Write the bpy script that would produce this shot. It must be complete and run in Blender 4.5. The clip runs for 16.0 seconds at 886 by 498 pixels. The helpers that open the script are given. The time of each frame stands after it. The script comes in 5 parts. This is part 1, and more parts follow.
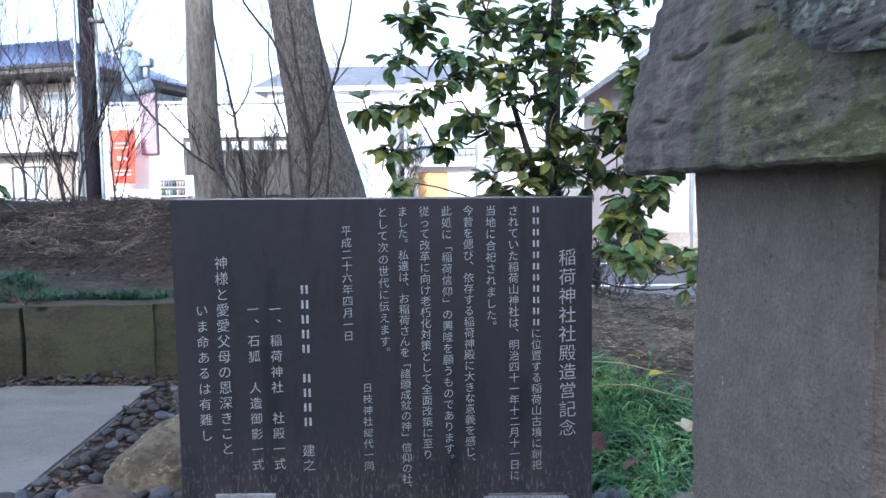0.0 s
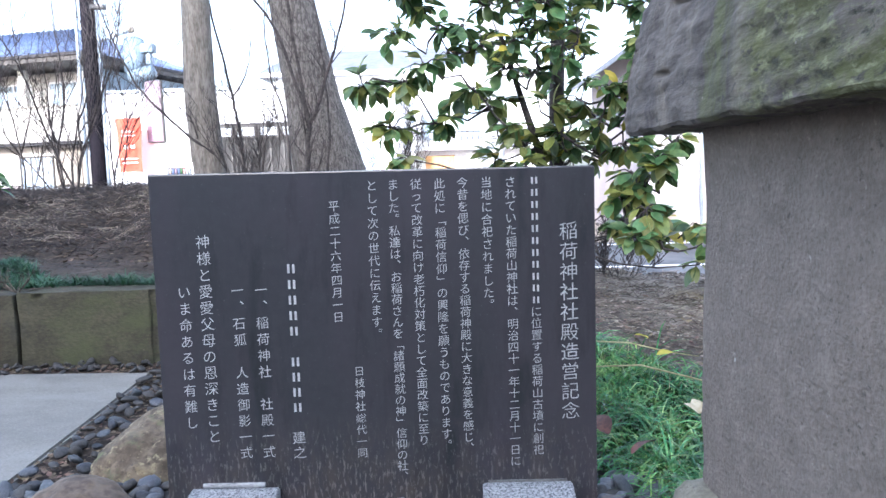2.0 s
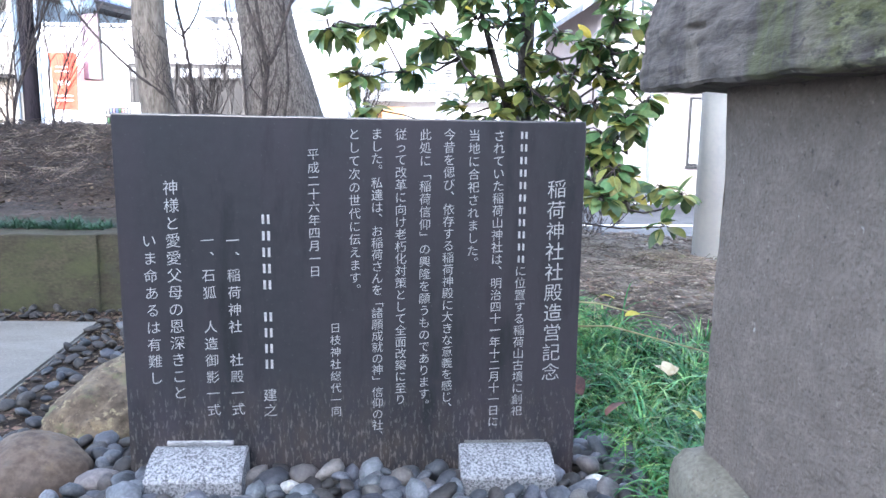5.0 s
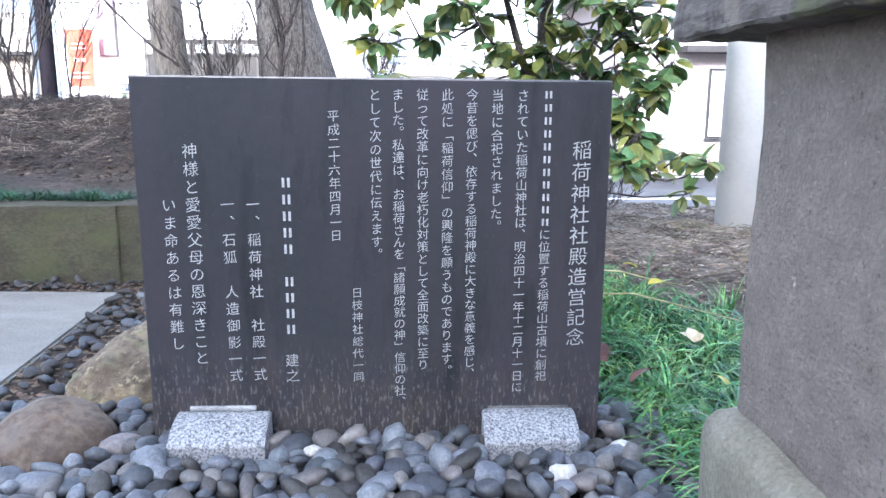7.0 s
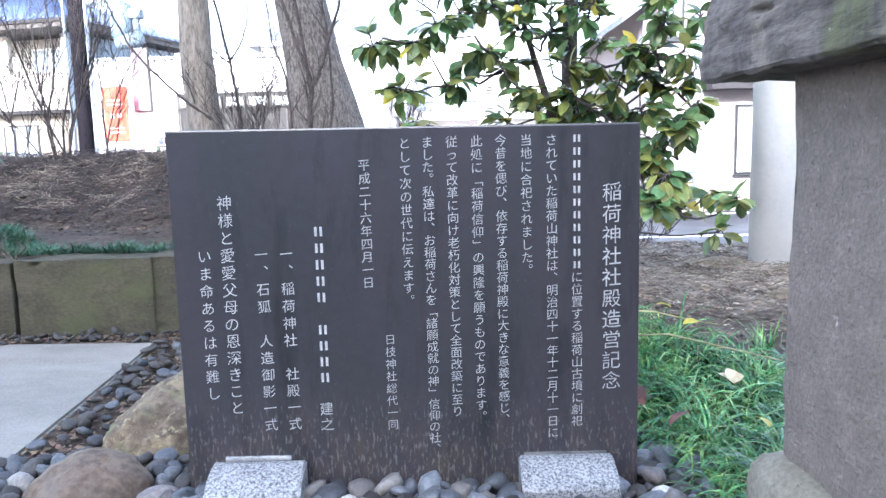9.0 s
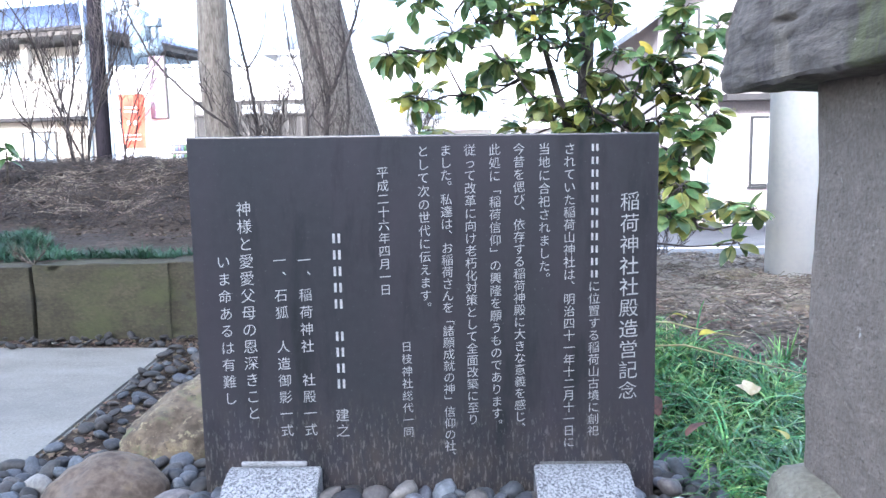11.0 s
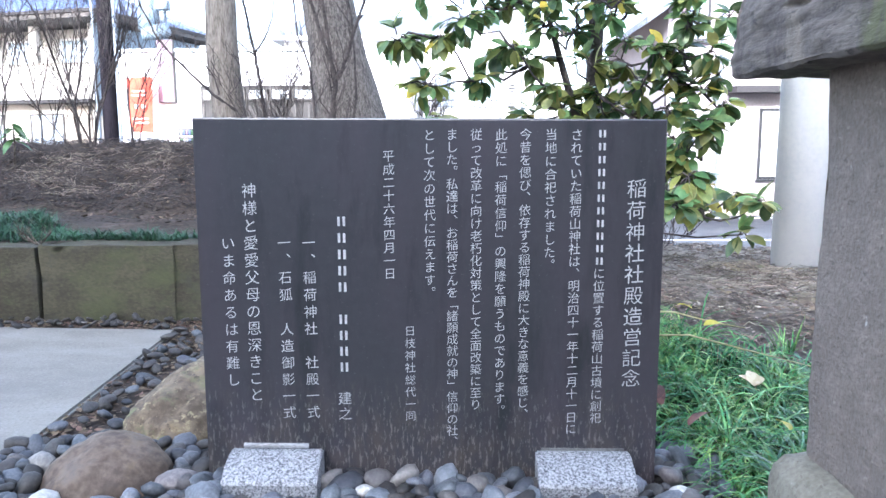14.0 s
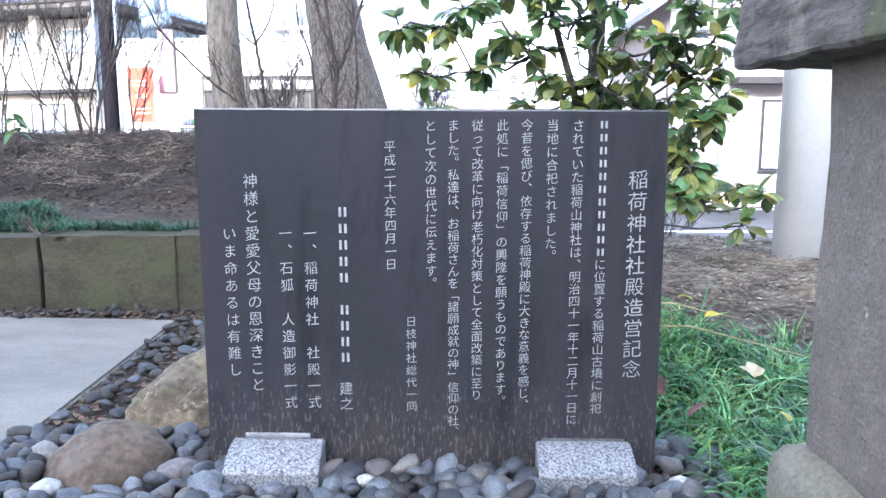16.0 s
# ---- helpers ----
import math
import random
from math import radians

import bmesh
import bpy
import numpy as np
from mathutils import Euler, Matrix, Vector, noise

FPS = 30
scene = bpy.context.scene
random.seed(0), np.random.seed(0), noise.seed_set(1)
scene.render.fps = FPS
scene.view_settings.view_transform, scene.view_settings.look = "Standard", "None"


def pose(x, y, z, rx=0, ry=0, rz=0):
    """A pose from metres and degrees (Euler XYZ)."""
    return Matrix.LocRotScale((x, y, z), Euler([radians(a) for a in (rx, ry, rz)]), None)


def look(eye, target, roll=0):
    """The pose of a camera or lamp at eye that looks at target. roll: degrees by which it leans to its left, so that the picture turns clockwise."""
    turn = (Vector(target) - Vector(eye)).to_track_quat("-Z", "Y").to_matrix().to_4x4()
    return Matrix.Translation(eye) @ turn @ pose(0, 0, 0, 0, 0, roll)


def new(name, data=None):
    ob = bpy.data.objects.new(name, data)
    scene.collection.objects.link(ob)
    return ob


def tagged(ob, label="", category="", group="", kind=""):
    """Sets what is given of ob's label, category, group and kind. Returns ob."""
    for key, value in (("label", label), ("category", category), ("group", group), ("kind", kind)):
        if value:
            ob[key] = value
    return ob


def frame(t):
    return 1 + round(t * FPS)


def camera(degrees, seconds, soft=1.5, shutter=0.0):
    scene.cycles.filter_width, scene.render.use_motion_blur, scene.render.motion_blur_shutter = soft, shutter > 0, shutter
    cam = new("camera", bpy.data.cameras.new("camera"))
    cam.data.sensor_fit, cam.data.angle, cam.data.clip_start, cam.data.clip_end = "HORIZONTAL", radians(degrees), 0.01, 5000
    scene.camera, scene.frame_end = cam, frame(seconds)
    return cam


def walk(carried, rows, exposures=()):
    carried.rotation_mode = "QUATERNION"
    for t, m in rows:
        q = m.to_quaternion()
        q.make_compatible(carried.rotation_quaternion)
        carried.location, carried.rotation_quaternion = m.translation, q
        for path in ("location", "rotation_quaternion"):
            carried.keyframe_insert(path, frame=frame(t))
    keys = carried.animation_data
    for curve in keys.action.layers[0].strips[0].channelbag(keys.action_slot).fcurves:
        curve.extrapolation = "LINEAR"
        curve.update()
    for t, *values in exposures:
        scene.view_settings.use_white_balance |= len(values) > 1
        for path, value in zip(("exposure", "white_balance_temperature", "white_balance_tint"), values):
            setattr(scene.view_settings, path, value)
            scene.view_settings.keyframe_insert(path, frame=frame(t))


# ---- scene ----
cam = camera(61.4, 16.0)
PATH = [
    (0, (0.142, -1.588, 0.704), (0.128, 0.406, 0.546), -0.8),
    (0.5, (0.157, -1.563, 0.696), (0.157, 0.429, 0.523), -1.1),
    (1, (0.174, -1.532, 0.692), (0.161, 0.462, 0.535), -1.5),
    (1.5, (0.165, -1.518, 0.689), (0.136, 0.476, 0.526), -1.6),
    (2, (0.173, -1.502, 0.677), (0.133, 0.487, 0.478), -1.7),
    (2.5, (0.167, -1.497, 0.679), (0.133, 0.49, 0.454), -1.6),
    (3, (0.15, -1.51, 0.686), (0.087, 0.476, 0.453), -1.3),
    (3.5, (0.119, -1.498, 0.68), (0.082, 0.485, 0.42), -1.2),
    (4, (0.097, -1.469, 0.668), (0.131, 0.512, 0.395), -0.8),
    (4.2, (0.099, -1.462, 0.676), (0.157, 0.517, 0.393), -0.5),
    (6.3, (0.083, -1.427, 0.656), (0.207, 0.534, 0.284), 1.1),
    (6.5, (0.081, -1.426, 0.65), (0.18, 0.536, 0.273), 1.0),
    (7, (0.084, -1.423, 0.647), (0.149, 0.538, 0.259), 0.2),
    (7.5, (0.082, -1.421, 0.652), (0.11, 0.542, 0.268), -0.7),
    (8, (0.082, -1.417, 0.648), (0.107, 0.557, 0.326), -1.2),
    (8.5, (0.084, -1.421, 0.649), (0.093, 0.557, 0.351), -1.4),
    (9, (0.079, -1.425, 0.652), (0.068, 0.557, 0.378), -1.5),
    (11.5, (0.069, -1.429, 0.65), (0.024, 0.555, 0.402), -1.0),
    (12, (0.07, -1.429, 0.651), (0.026, 0.555, 0.404), -0.9),
    (12.5, (0.069, -1.43, 0.65), (0.018, 0.553, 0.397), -0.7),
    (13, (0.068, -1.427, 0.644), (0.016, 0.556, 0.386), -0.5),
    (13.5, (0.07, -1.425, 0.641), (0.014, 0.556, 0.373), -0.2),
    (14, (0.07, -1.426, 0.642), (0.012, 0.554, 0.363), -0.2),
    (14.5, (0.071, -1.425, 0.642), (0.012, 0.553, 0.354), -0.1),
    (15, (0.073, -1.426, 0.642), (0.015, 0.551, 0.347), -0.1),
    (15.5, (0.075, -1.425, 0.64), (0.016, 0.552, 0.34), 0.0),
    (16, (0.07, -1.427, 0.642), (0.009, 0.548, 0.339), -0.1),
]
EXPO = [(0.0, 1.78, 5400, 12), (0.5, 2.1, 5450, 12), (1.0, 2.33, 5500, 12), (2.0, 2.46, 5550, 12), (3.0, 2.6, 5550, 12), (4.0, 2.66, 5550, 12), (7.0, 2.85, 5550, 12), (9.0, 2.86, 5550, 12), (13.0, 2.78, 5550, 12), (16.0, 2.83, 5550, 12)]
walk(cam, [(t, look(eye, target, roll)) for t, eye, target, roll in PATH], exposures=EXPO)

# ---- world and light ----
SUN_AZ, SUN_EL = radians(192), radians(22)
world = bpy.data.worlds.new("sky")
scene.world = world
world.use_nodes = True
wn = world.node_tree
sky = wn.nodes.new("ShaderNodeTexSky")
sky.sky_type, sky.sun_disc = "NISHITA", False
sky.sun_elevation, sky.sun_rotation = SUN_EL, SUN_AZ
sky.air_density, sky.dust_density, sky.ozone_density = 1.0, 3.0, 1.0
pale = wn.nodes.new("ShaderNodeHueSaturation")
pale.inputs["Saturation"].default_value = 0.62
wn.links.new(sky.outputs[0], pale.inputs["Color"])
wn.links.new(pale.outputs[0], wn.nodes["Background"].inputs[0])
wn.nodes["Background"].inputs[1].default_value = 0.15
sun_data = bpy.data.lights.new("sun", "SUN")
sun_data.energy, sun_data.angle, sun_data.color = 2.0, radians(1.5), (1.0, 0.97, 0.93)
sun = new("sun", sun_data)
sun_dir = Vector((math.sin(SUN_AZ) * math.cos(SUN_EL), math.cos(SUN_AZ) * math.cos(SUN_EL), math.sin(SUN_EL)))
sun.matrix_basis = look(sun_dir * 60, (0, 0, 0))


# ---- materials ----
def mk(name, stops, scale=8.0, rough=0.8, bump=0.3, fine=60.0, detail=6.0, metal=0.0, vary=0.0, stretch=(1, 1, 1), spec=0.5, island=0.0, thin=0.0, span=(0.30, 0.75)):
    """A weathered surface: colours from two scales of noise, relief from a third."""
    m = bpy.data.materials.new(name)
    m.use_nodes = True
    nt = m.node_tree
    b = nt.nodes["Principled BSDF"]
    tc = nt.nodes.new("ShaderNodeTexCoord")
    mp = nt.nodes.new("ShaderNodeMapping")
    mp.inputs["Scale"].default_value = stretch
    nt.links.new(tc.outputs["Object"], mp.inputs[0])
    big = nt.nodes.new("ShaderNodeTexNoise")
    big.inputs["Scale"].default_value, big.inputs["Detail"].default_value, big.inputs["Roughness"].default_value = scale, detail, 0.62
    small = nt.nodes.new("ShaderNodeTexNoise")
    small.inputs["Scale"].default_value, small.inputs["Detail"].default_value = fine, 4.0
    for n in (big, small):
        nt.links.new(mp.outputs[0], n.inputs["Vector"])
    mix = nt.nodes.new("ShaderNodeMath")
    mix.operation = "MULTIPLY_ADD"
    mix.inputs[1].default_value = 0.45
    nt.links.new(small.outputs[0], mix.inputs[0])
    half = nt.nodes.new("ShaderNodeMath")
    half.operation = "MULTIPLY"
    half.inputs[1].default_value = 0.6
    nt.links.new(big.outputs[0], half.inputs[0])
    nt.links.new(half.outputs[0], mix.inputs[2])
    ramp = nt.nodes.new("ShaderNodeValToRGB")
    ramp.color_ramp.elements[0].position = stops[0][0]
    ramp.color_ramp.elements[0].color = (*stops[0][1], 1)
    ramp.color_ramp.elements[1].position = stops[-1][0]
    ramp.color_ramp.elements[1].color = (*stops[-1][1], 1)
    for p, c in stops[1:-1]:
        e = ramp.color_ramp.elements.new(p)
        e.color = (*c, 1)
    wide = nt.nodes.new("ShaderNodeMapRange")
    wide.inputs["From Min"].default_value, wide.inputs["From Max"].default_value = span
    nt.links.new(mix.outputs[0], wide.inputs["Value"])
    nt.links.new(wide.outputs[0], ramp.inputs[0])
    colour = ramp.outputs[0]
    if vary or island:
        src = nt.nodes.new("ShaderNodeObjectInfo" if vary else "ShaderNodeNewGeometry").outputs["Random" if vary else "Random Per Island"]
        mr = nt.nodes.new("ShaderNodeMapRange")
        mr.inputs["To Min"].default_value, mr.inputs["To Max"].default_value = 1 - (vary or island), 1 + (vary or island)
        nt.links.new(src, mr.inputs["Value"])
        hs = nt.nodes.new("ShaderNodeHueSaturation")
        nt.links.new(mr.outputs[0], hs.inputs["Value"])
        hue = nt.nodes.new("ShaderNodeMapRange")
        hue.inputs["To Min"].default_value, hue.inputs["To Max"].default_value = 0.5 + 0.06 * (vary or island), 0.5 - 0.06 * (vary or island)
        wob = nt.nodes.new("ShaderNodeMath")
        wob.operation = "FRACT"
        mul = nt.nodes.new("ShaderNodeMath")
        mul.operation = "MULTIPLY"
        mul.inputs[1].default_value = 7.31
        nt.links.new(src, mul.inputs[0])
        nt.links.new(mul.outputs[0], wob.inputs[0])
        nt.links.new(wob.outputs[0], hue.inputs["Value"])
        nt.links.new(hue.outputs[0], hs.inputs["Hue"])
        nt.links.new(colour, hs.inputs["Color"])
        colour = hs.outputs[0]
    nt.links.new(colour, b.inputs["Base Color"])
    b.inputs["Roughness"].default_value, b.inputs["Metallic"].default_value = rough, metal
    b.inputs["Specular IOR Level"].default_value = spec
    if thin:
        tr = nt.nodes.new("ShaderNodeBsdfTranslucent")
        nt.links.new(colour, tr.inputs["Color"])
        mixer = nt.nodes.new("ShaderNodeMixShader")
        mixer.inputs[0].default_value = thin
        nt.links.new(b.outputs[0], mixer.inputs[1])
        nt.links.new(tr.outputs[0], mixer.inputs[2])
        nt.links.new(mixer.outputs[0], nt.nodes["Material Output"].inputs["Surface"])
    if bump:
        bp = nt.nodes.new("ShaderNodeBump")
        bp.inputs["Strength"].default_value, bp.inputs["Distance"].default_value = bump, 0.01
        nt.links.new(mix.outputs[0], bp.inputs["Height"])
        nt.links.new(bp.outputs[0], b.inputs["Normal"])
    return m


def layer(m, colour, scale, low, high, stretch=(1, 1, 1), rough=None, axis=None, lo=0.0, hi=1.0):
    """Patches of another colour (moss, lichen, lime, dirt, painted reflections) over a material, where a noise passes
    low..high;
    axis: fades with that object axis from lo (none) to hi (all)."""
    nt = m.node_tree
    b = nt.nodes["Principled BSDF"]
    tc = nt.nodes.new("ShaderNodeTexCoord")
    mp = nt.nodes.new("ShaderNodeMapping")
    mp.inputs["Scale"].default_value = stretch
    nt.links.new(tc.outputs["Object"], mp.inputs[0])
    n = nt.nodes.new("ShaderNodeTexNoise")
    n.inputs["Scale"].default_value, n.inputs["Detail"].default_value, n.inputs["Roughness"].default_value = scale, 8, 0.68
    nt.links.new(mp.outputs[0], n.inputs["Vector"])
    r = nt.nodes.new("ShaderNodeMapRange")
    r.inputs["From Min"].default_value, r.inputs["From Max"].default_value = low, high
    nt.links.new(n.outputs[0], r.inputs["Value"])
    fac = r.outputs[0]
    for ax, a, z in ([axis] if isinstance(axis, tuple) else axis or []):
        sep = nt.nodes.new("ShaderNodeSeparateXYZ")
        nt.links.new(tc.outputs["Object"], sep.inputs[0])
        f = nt.nodes.new("ShaderNodeMapRange")
        f.inputs["From Min"].default_value, f.inputs["From Max"].default_value = a, z
        nt.links.new(sep.outputs[ax], f.inputs["Value"])
        mu = nt.nodes.new("ShaderNodeMath")
        mu.operation = "MULTIPLY"
        nt.links.new(fac, mu.inputs[0])
        nt.links.new(f.outputs[0], mu.inputs[1])
        fac = mu.outputs[0]
    mx = nt.nodes.new("ShaderNodeMix")
    mx.data_type = "RGBA"
    old = b.inputs["Base Color"].links[0].from_socket
    nt.links.new(fac, mx.inputs["Factor"])
    nt.links.new(old, mx.inputs["A"])
    mx.inputs["B"].default_value = (*colour, 1)
    nt.links.new(mx.outputs["Result"], b.inputs["Base Color"])
    if rough is not None:
        rr = nt.nodes.new("ShaderNodeMapRange")
        rr.inputs["To Min"].default_value, rr.inputs["To Max"].default_value = b.inputs["Roughness"].default_value, rough
        nt.links.new(fac, rr.inputs["Value"])
        nt.links.new(rr.outputs[0], b.inputs["Roughness"])
    return m


SOIL = mk("soil", [(0.2, (0.017, 0.011, 0.008)), (0.5, (0.040, 0.027, 0.019)), (0.85, (0.085, 0.061, 0.043))], 3.0, 0.95, 1.0, 45, span=(0.34, 0.7))
layer(SOIL, (0.36, 0.31, 0.25), 9, 0.28, 0.58, axis=[(0, 0.6, 1.0), (1, 0.6, 1.6)])
layer(SOIL, (0.035, 0.025, 0.018), 22, 0.52, 0.66)
layer(SOIL, (0.17, 0.13, 0.09), 70, 0.6, 0.7)
SLAB = mk("polished_black_granite", [(0.2, (0.042, 0.043, 0.048)), (0.8, (0.05, 0.051, 0.057))], 40, 0.2, 0.0, 900)
layer(SLAB, (0.09, 0.074, 0.06), 16, 0.42, 0.66, (1.6, 1, 0.8), 0.5, (2, 0.20, 0.0))
layer(SLAB, (0.22, 0.195, 0.165), 90, 0.53, 0.66, (1.8, 1, 0.5), 0.7, (2, 0.19, 0.0))
# purplish and dark upright bands: soft reflections put into the slab colour
layer(SLAB, (0.068, 0.058, 0.070), 2.0, 0.42, 0.75, (1.6, 1, 0.5))
layer(SLAB, (0.026, 0.027, 0.03), 5, 0.5, 0.7, (2.2, 1, 0.5))
layer(SLAB, (0.10, 0.10, 0.105), 160, 0.62, 0.7)
LETTER = mk("white_lettering_paint", [(0.3, (0.38, 0.38, 0.38)), (0.7, (0.56, 0.56, 0.56))], 60, 0.7, 0.0, 400)
GRANITE = mk("grey_granite", [(0.2, (0.08, 0.082, 0.088)), (0.45, (0.27, 0.275, 0.285)), (0.75, (0.47, 0.475, 0.485))], 190, 0.42, 0.2, 520, 2.0, span=(0.37, 0.68))
PEBBLE = mk("blue_grey_pebble", [(0.1, (0.075, 0.08, 0.09)), (0.5, (0.14, 0.148, 0.163)), (0.9, (0.23, 0.24, 0.255))], 18, 0.42, 0.15, 160, vary=0.5)
PEBBLE_BROWN = mk("brown_grey_pebble", [(0.1, (0.085, 0.077, 0.072)), (0.5, (0.15, 0.136, 0.126)), (0.9, (0.22, 0.202, 0.185))], 18, 0.5, 0.15, 160, vary=0.5)
# darker copies of both pebble colours: shade between stones is in the colour
PEBBLE_BROWN_SHADED = mk("brown_grey_pebble_shaded", [(0.1, (0.026, 0.023, 0.021)), (0.5, (0.045, 0.041, 0.038)), (0.9, (0.085, 0.078, 0.072))], 18, 0.6, 0.2, 160, island=0.4)
PEBBLE_SHADED = mk("blue_grey_pebble_shaded", [(0.1, (0.045, 0.049, 0.056)), (0.5, (0.083, 0.089, 0.10)), (0.9, (0.145, 0.153, 0.166))], 18, 0.55, 0.12, 160, island=0.5)
PEBBLE_PALE = mk("pale_pebble", [(0.3, (0.42, 0.40, 0.36)), (0.7, (0.68, 0.66, 0.62))], 14, 0.6, 0.15, 120, vary=0.2)
BOULDER = mk("tan_boulder", [(0.2, (0.085, 0.064, 0.042)), (0.5, (0.14, 0.106, 0.07)), (0.8, (0.21, 0.162, 0.108))], 9, 0.85, 1.0, 55, span=(0.36, 0.68))
layer(BOULDER, (0.25, 0.19, 0.09), 9, 0.56, 0.72)
layer(BOULDER, (0.30, 0.25, 0.15), 50, 0.55, 0.63)
layer(BOULDER, (0.05, 0.042, 0.032), 60, 0.58, 0.66)
layer(BOULDER, (0.16, 0.17, 0.08), 14, 0.54, 0.68)
layer(BOULDER, (0.07, 0.06, 0.05), 34, 0.6, 0.7)
layer(BOULDER, (0.10, 0.09, 0.08), 5, 0.56, 0.8)
BOULDER_BROWN = mk("brown_boulder", [(0.2, (0.075, 0.052, 0.036)), (0.5, (0.125, 0.09, 0.062)), (0.8, (0.18, 0.135, 0.097))], 10, 0.7, 0.6, 70, span=(0.34, 0.7))
layer(BOULDER_BROWN, (0.24, 0.175, 0.095), 6, 0.56, 0.72)
layer(BOULDER_BROWN, (0.09, 0.08, 0.073), 5, 0.54, 0.7)
OYA = mk("tuff_block", [(0.2, (0.031, 0.027, 0.017)), (0.5, (0.046, 0.040, 0.024)), (0.8, (0.068, 0.06, 0.038))], 8, 0.92, 0.7, 90, vary=0.2, span=(0.33, 0.74), stretch=(0.7, 1, 1.2))
layer(OYA, (0.07, 0.077, 0.034), 4, 0.48, 0.66, (1, 1, 1.6))
layer(OYA, (0.05, 0.046, 0.038), 7, 0.58, 0.72)
layer(OYA, (0.11, 0.10, 0.06), 40, 0.62, 0.70, (1, 1, 3))
SHAFT = mk("weathered_andesite", [(0.15, (0.165, 0.136, 0.112)), (0.5, (0.208, 0.174, 0.144)), (0.85, (0.262, 0.222, 0.185))], 30, 0.9, 0.8, 190, 9.0, stretch=(1, 0.75, 1), span=(0.3, 0.77))
layer(SHAFT, (0.115, 0.095, 0.079), 140, 0.585, 0.66, (1, 0.75, 1))
layer(SHAFT, (0.31, 0.267, 0.225), 110, 0.60, 0.69, (1, 0.75, 1))
layer(SHAFT, (0.145, 0.12, 0.107), 5, 0.52, 0.75, (1, 0.8, 0.6))
layer(SHAFT, (0.275, 0.24, 0.19), 9, 0.60, 0.76, (1, 1.0, 0.4))
layer(SHAFT, (0.45, 0.42, 0.38), 24, 0.70, 0.72, (1, 0.8, 0.6))
layer(SHAFT, (0.55, 0.53, 0.49), 60, 0.70, 0.73, (1, 0.8, 1))
CAPSTONE = mk("mossy_andesite", [(0.15, (0.085, 0.073, 0.064)), (0.5, (0.14, 0.12, 0.103)), (0.85, (0.205, 0.178, 0.153))], 20, 0.92, 0.9, 90, 10.0, stretch=(1, 0.34, 1.2), span=(0.32, 0.74))
layer(CAPSTONE, (0.225, 0.192, 0.153), 5, 0.50, 0.60, (1, 1.3, 0.35))
layer(CAPSTONE, (0.072, 0.062, 0.058), 6, 0.50, 0.62, (1, 1.5, 0.3))
layer(CAPSTONE, (0.115, 0.118, 0.055), 7, 0.50, 0.60, (1, 1.4, 0.3), axis=[(1, -0.66, -0.78)])
layer(CAPSTONE, (0.125, 0.128, 0.052), 14, 0.42, 0.56, (1, 0.5, 1), axis=[(1, -0.82, -0.89), (2, 0.96, 0.84)])
layer(CAPSTONE, (0.25, 0.255, 0.14), 110, 0.53, 0.62, (1, 0.4, 1), axis=[(1, -0.83, -0.91), (2, 0.93, 0.78)])
layer(CAPSTONE, (0.05, 0.05, 0.03), 80, 0.54, 0.64, (1, 0.4, 1), axis=[(1, -0.82, -0.89)])
layer(CAPSTONE, (0.055, 0.048, 0.043), 100, 0.57, 0.67, (1, 0.4, 1))
layer(CAPSTONE, (0.30, 0.27, 0.23), 70, 0.68, 0.72, (1, 0.5, 1))
LICHEN = mk("lichen_roof_stone", [(0.3, (0.05, 0.047, 0.044)), (0.5, (0.12, 0.11, 0.10)), (0.7, (0.2, 0.185, 0.17))], 14, 0.95, 1.0, 90, stretch=(1, 0.5, 1.2))
layer(LICHEN, (0.12, 0.125, 0.04), 16, 0.47, 0.6, (1, 0.5, 1))
layer(LICHEN, (0.30, 0.33, 0.27), 26, 0.50, 0.56, (1, 0.5, 1))
layer(LICHEN, (0.42, 0.45, 0.38), 90, 0.55, 0.62, (1, 0.5, 1))
layer(LICHEN, (0.04, 0.038, 0.03), 60, 0.56, 0.64, (1, 0.4, 1.6))
BASESTONE = mk("tan_base_stone", [(0.2, (0.16, 0.143, 0.102)), (0.5, (0.215, 0.195, 0.145)), (0.8, (0.275, 0.254, 0.196))], 12, 0.9, 0.7, 150)
layer(BASESTONE, (0.15, 0.13, 0.10), 120, 0.56, 0.68)
layer(BASESTONE, (0.36, 0.35, 0.29), 60, 0.6, 0.7)
def specks(m, dark, pale):
    layer(m, dark, 110, 0.55, 0.68)
    layer(m, pale, 170, 0.57, 0.68)
    return layer(m, dark, 2.5, 0.5, 0.8)


CONCRETE = mk("concrete_paving", [(0.2, (0.18, 0.167, 0.145)), (0.5, (0.235, 0.22, 0.193)), (0.8, (0.29, 0.274, 0.244))], 3, 0.85, 0.2, 140, stretch=(0.8, 1.8, 1), span=(0.33, 0.72))
specks(CONCRETE, (0.165, 0.155, 0.14), (0.34, 0.325, 0.30))
BARK_A = mk("smooth_bark", [(0.2, (0.13, 0.112, 0.092)), (0.5, (0.215, 0.188, 0.157)), (0.8, (0.31, 0.275, 0.235))], 24, 0.95, 1.0, 110, 8.0, stretch=(1.6, 1.6, 0.3), span=(0.34, 0.7))
layer(BARK_A, (0.10, 0.085, 0.07), 60, 0.57, 0.68, (1.5, 1.5, 0.3))
layer(BARK_A, (0.32, 0.29, 0.25), 6, 0.55, 0.75, (1, 1, 0.6))
BARK_B = mk("furrowed_bark", [(0.25, (0.075, 0.064, 0.055)), (0.5, (0.15, 0.131, 0.114)), (0.75, (0.25, 0.223, 0.198))], 34, 0.95, 1.0, 120, 5.0, stretch=(2.2, 2.2, 0.7), span=(0.34, 0.7))
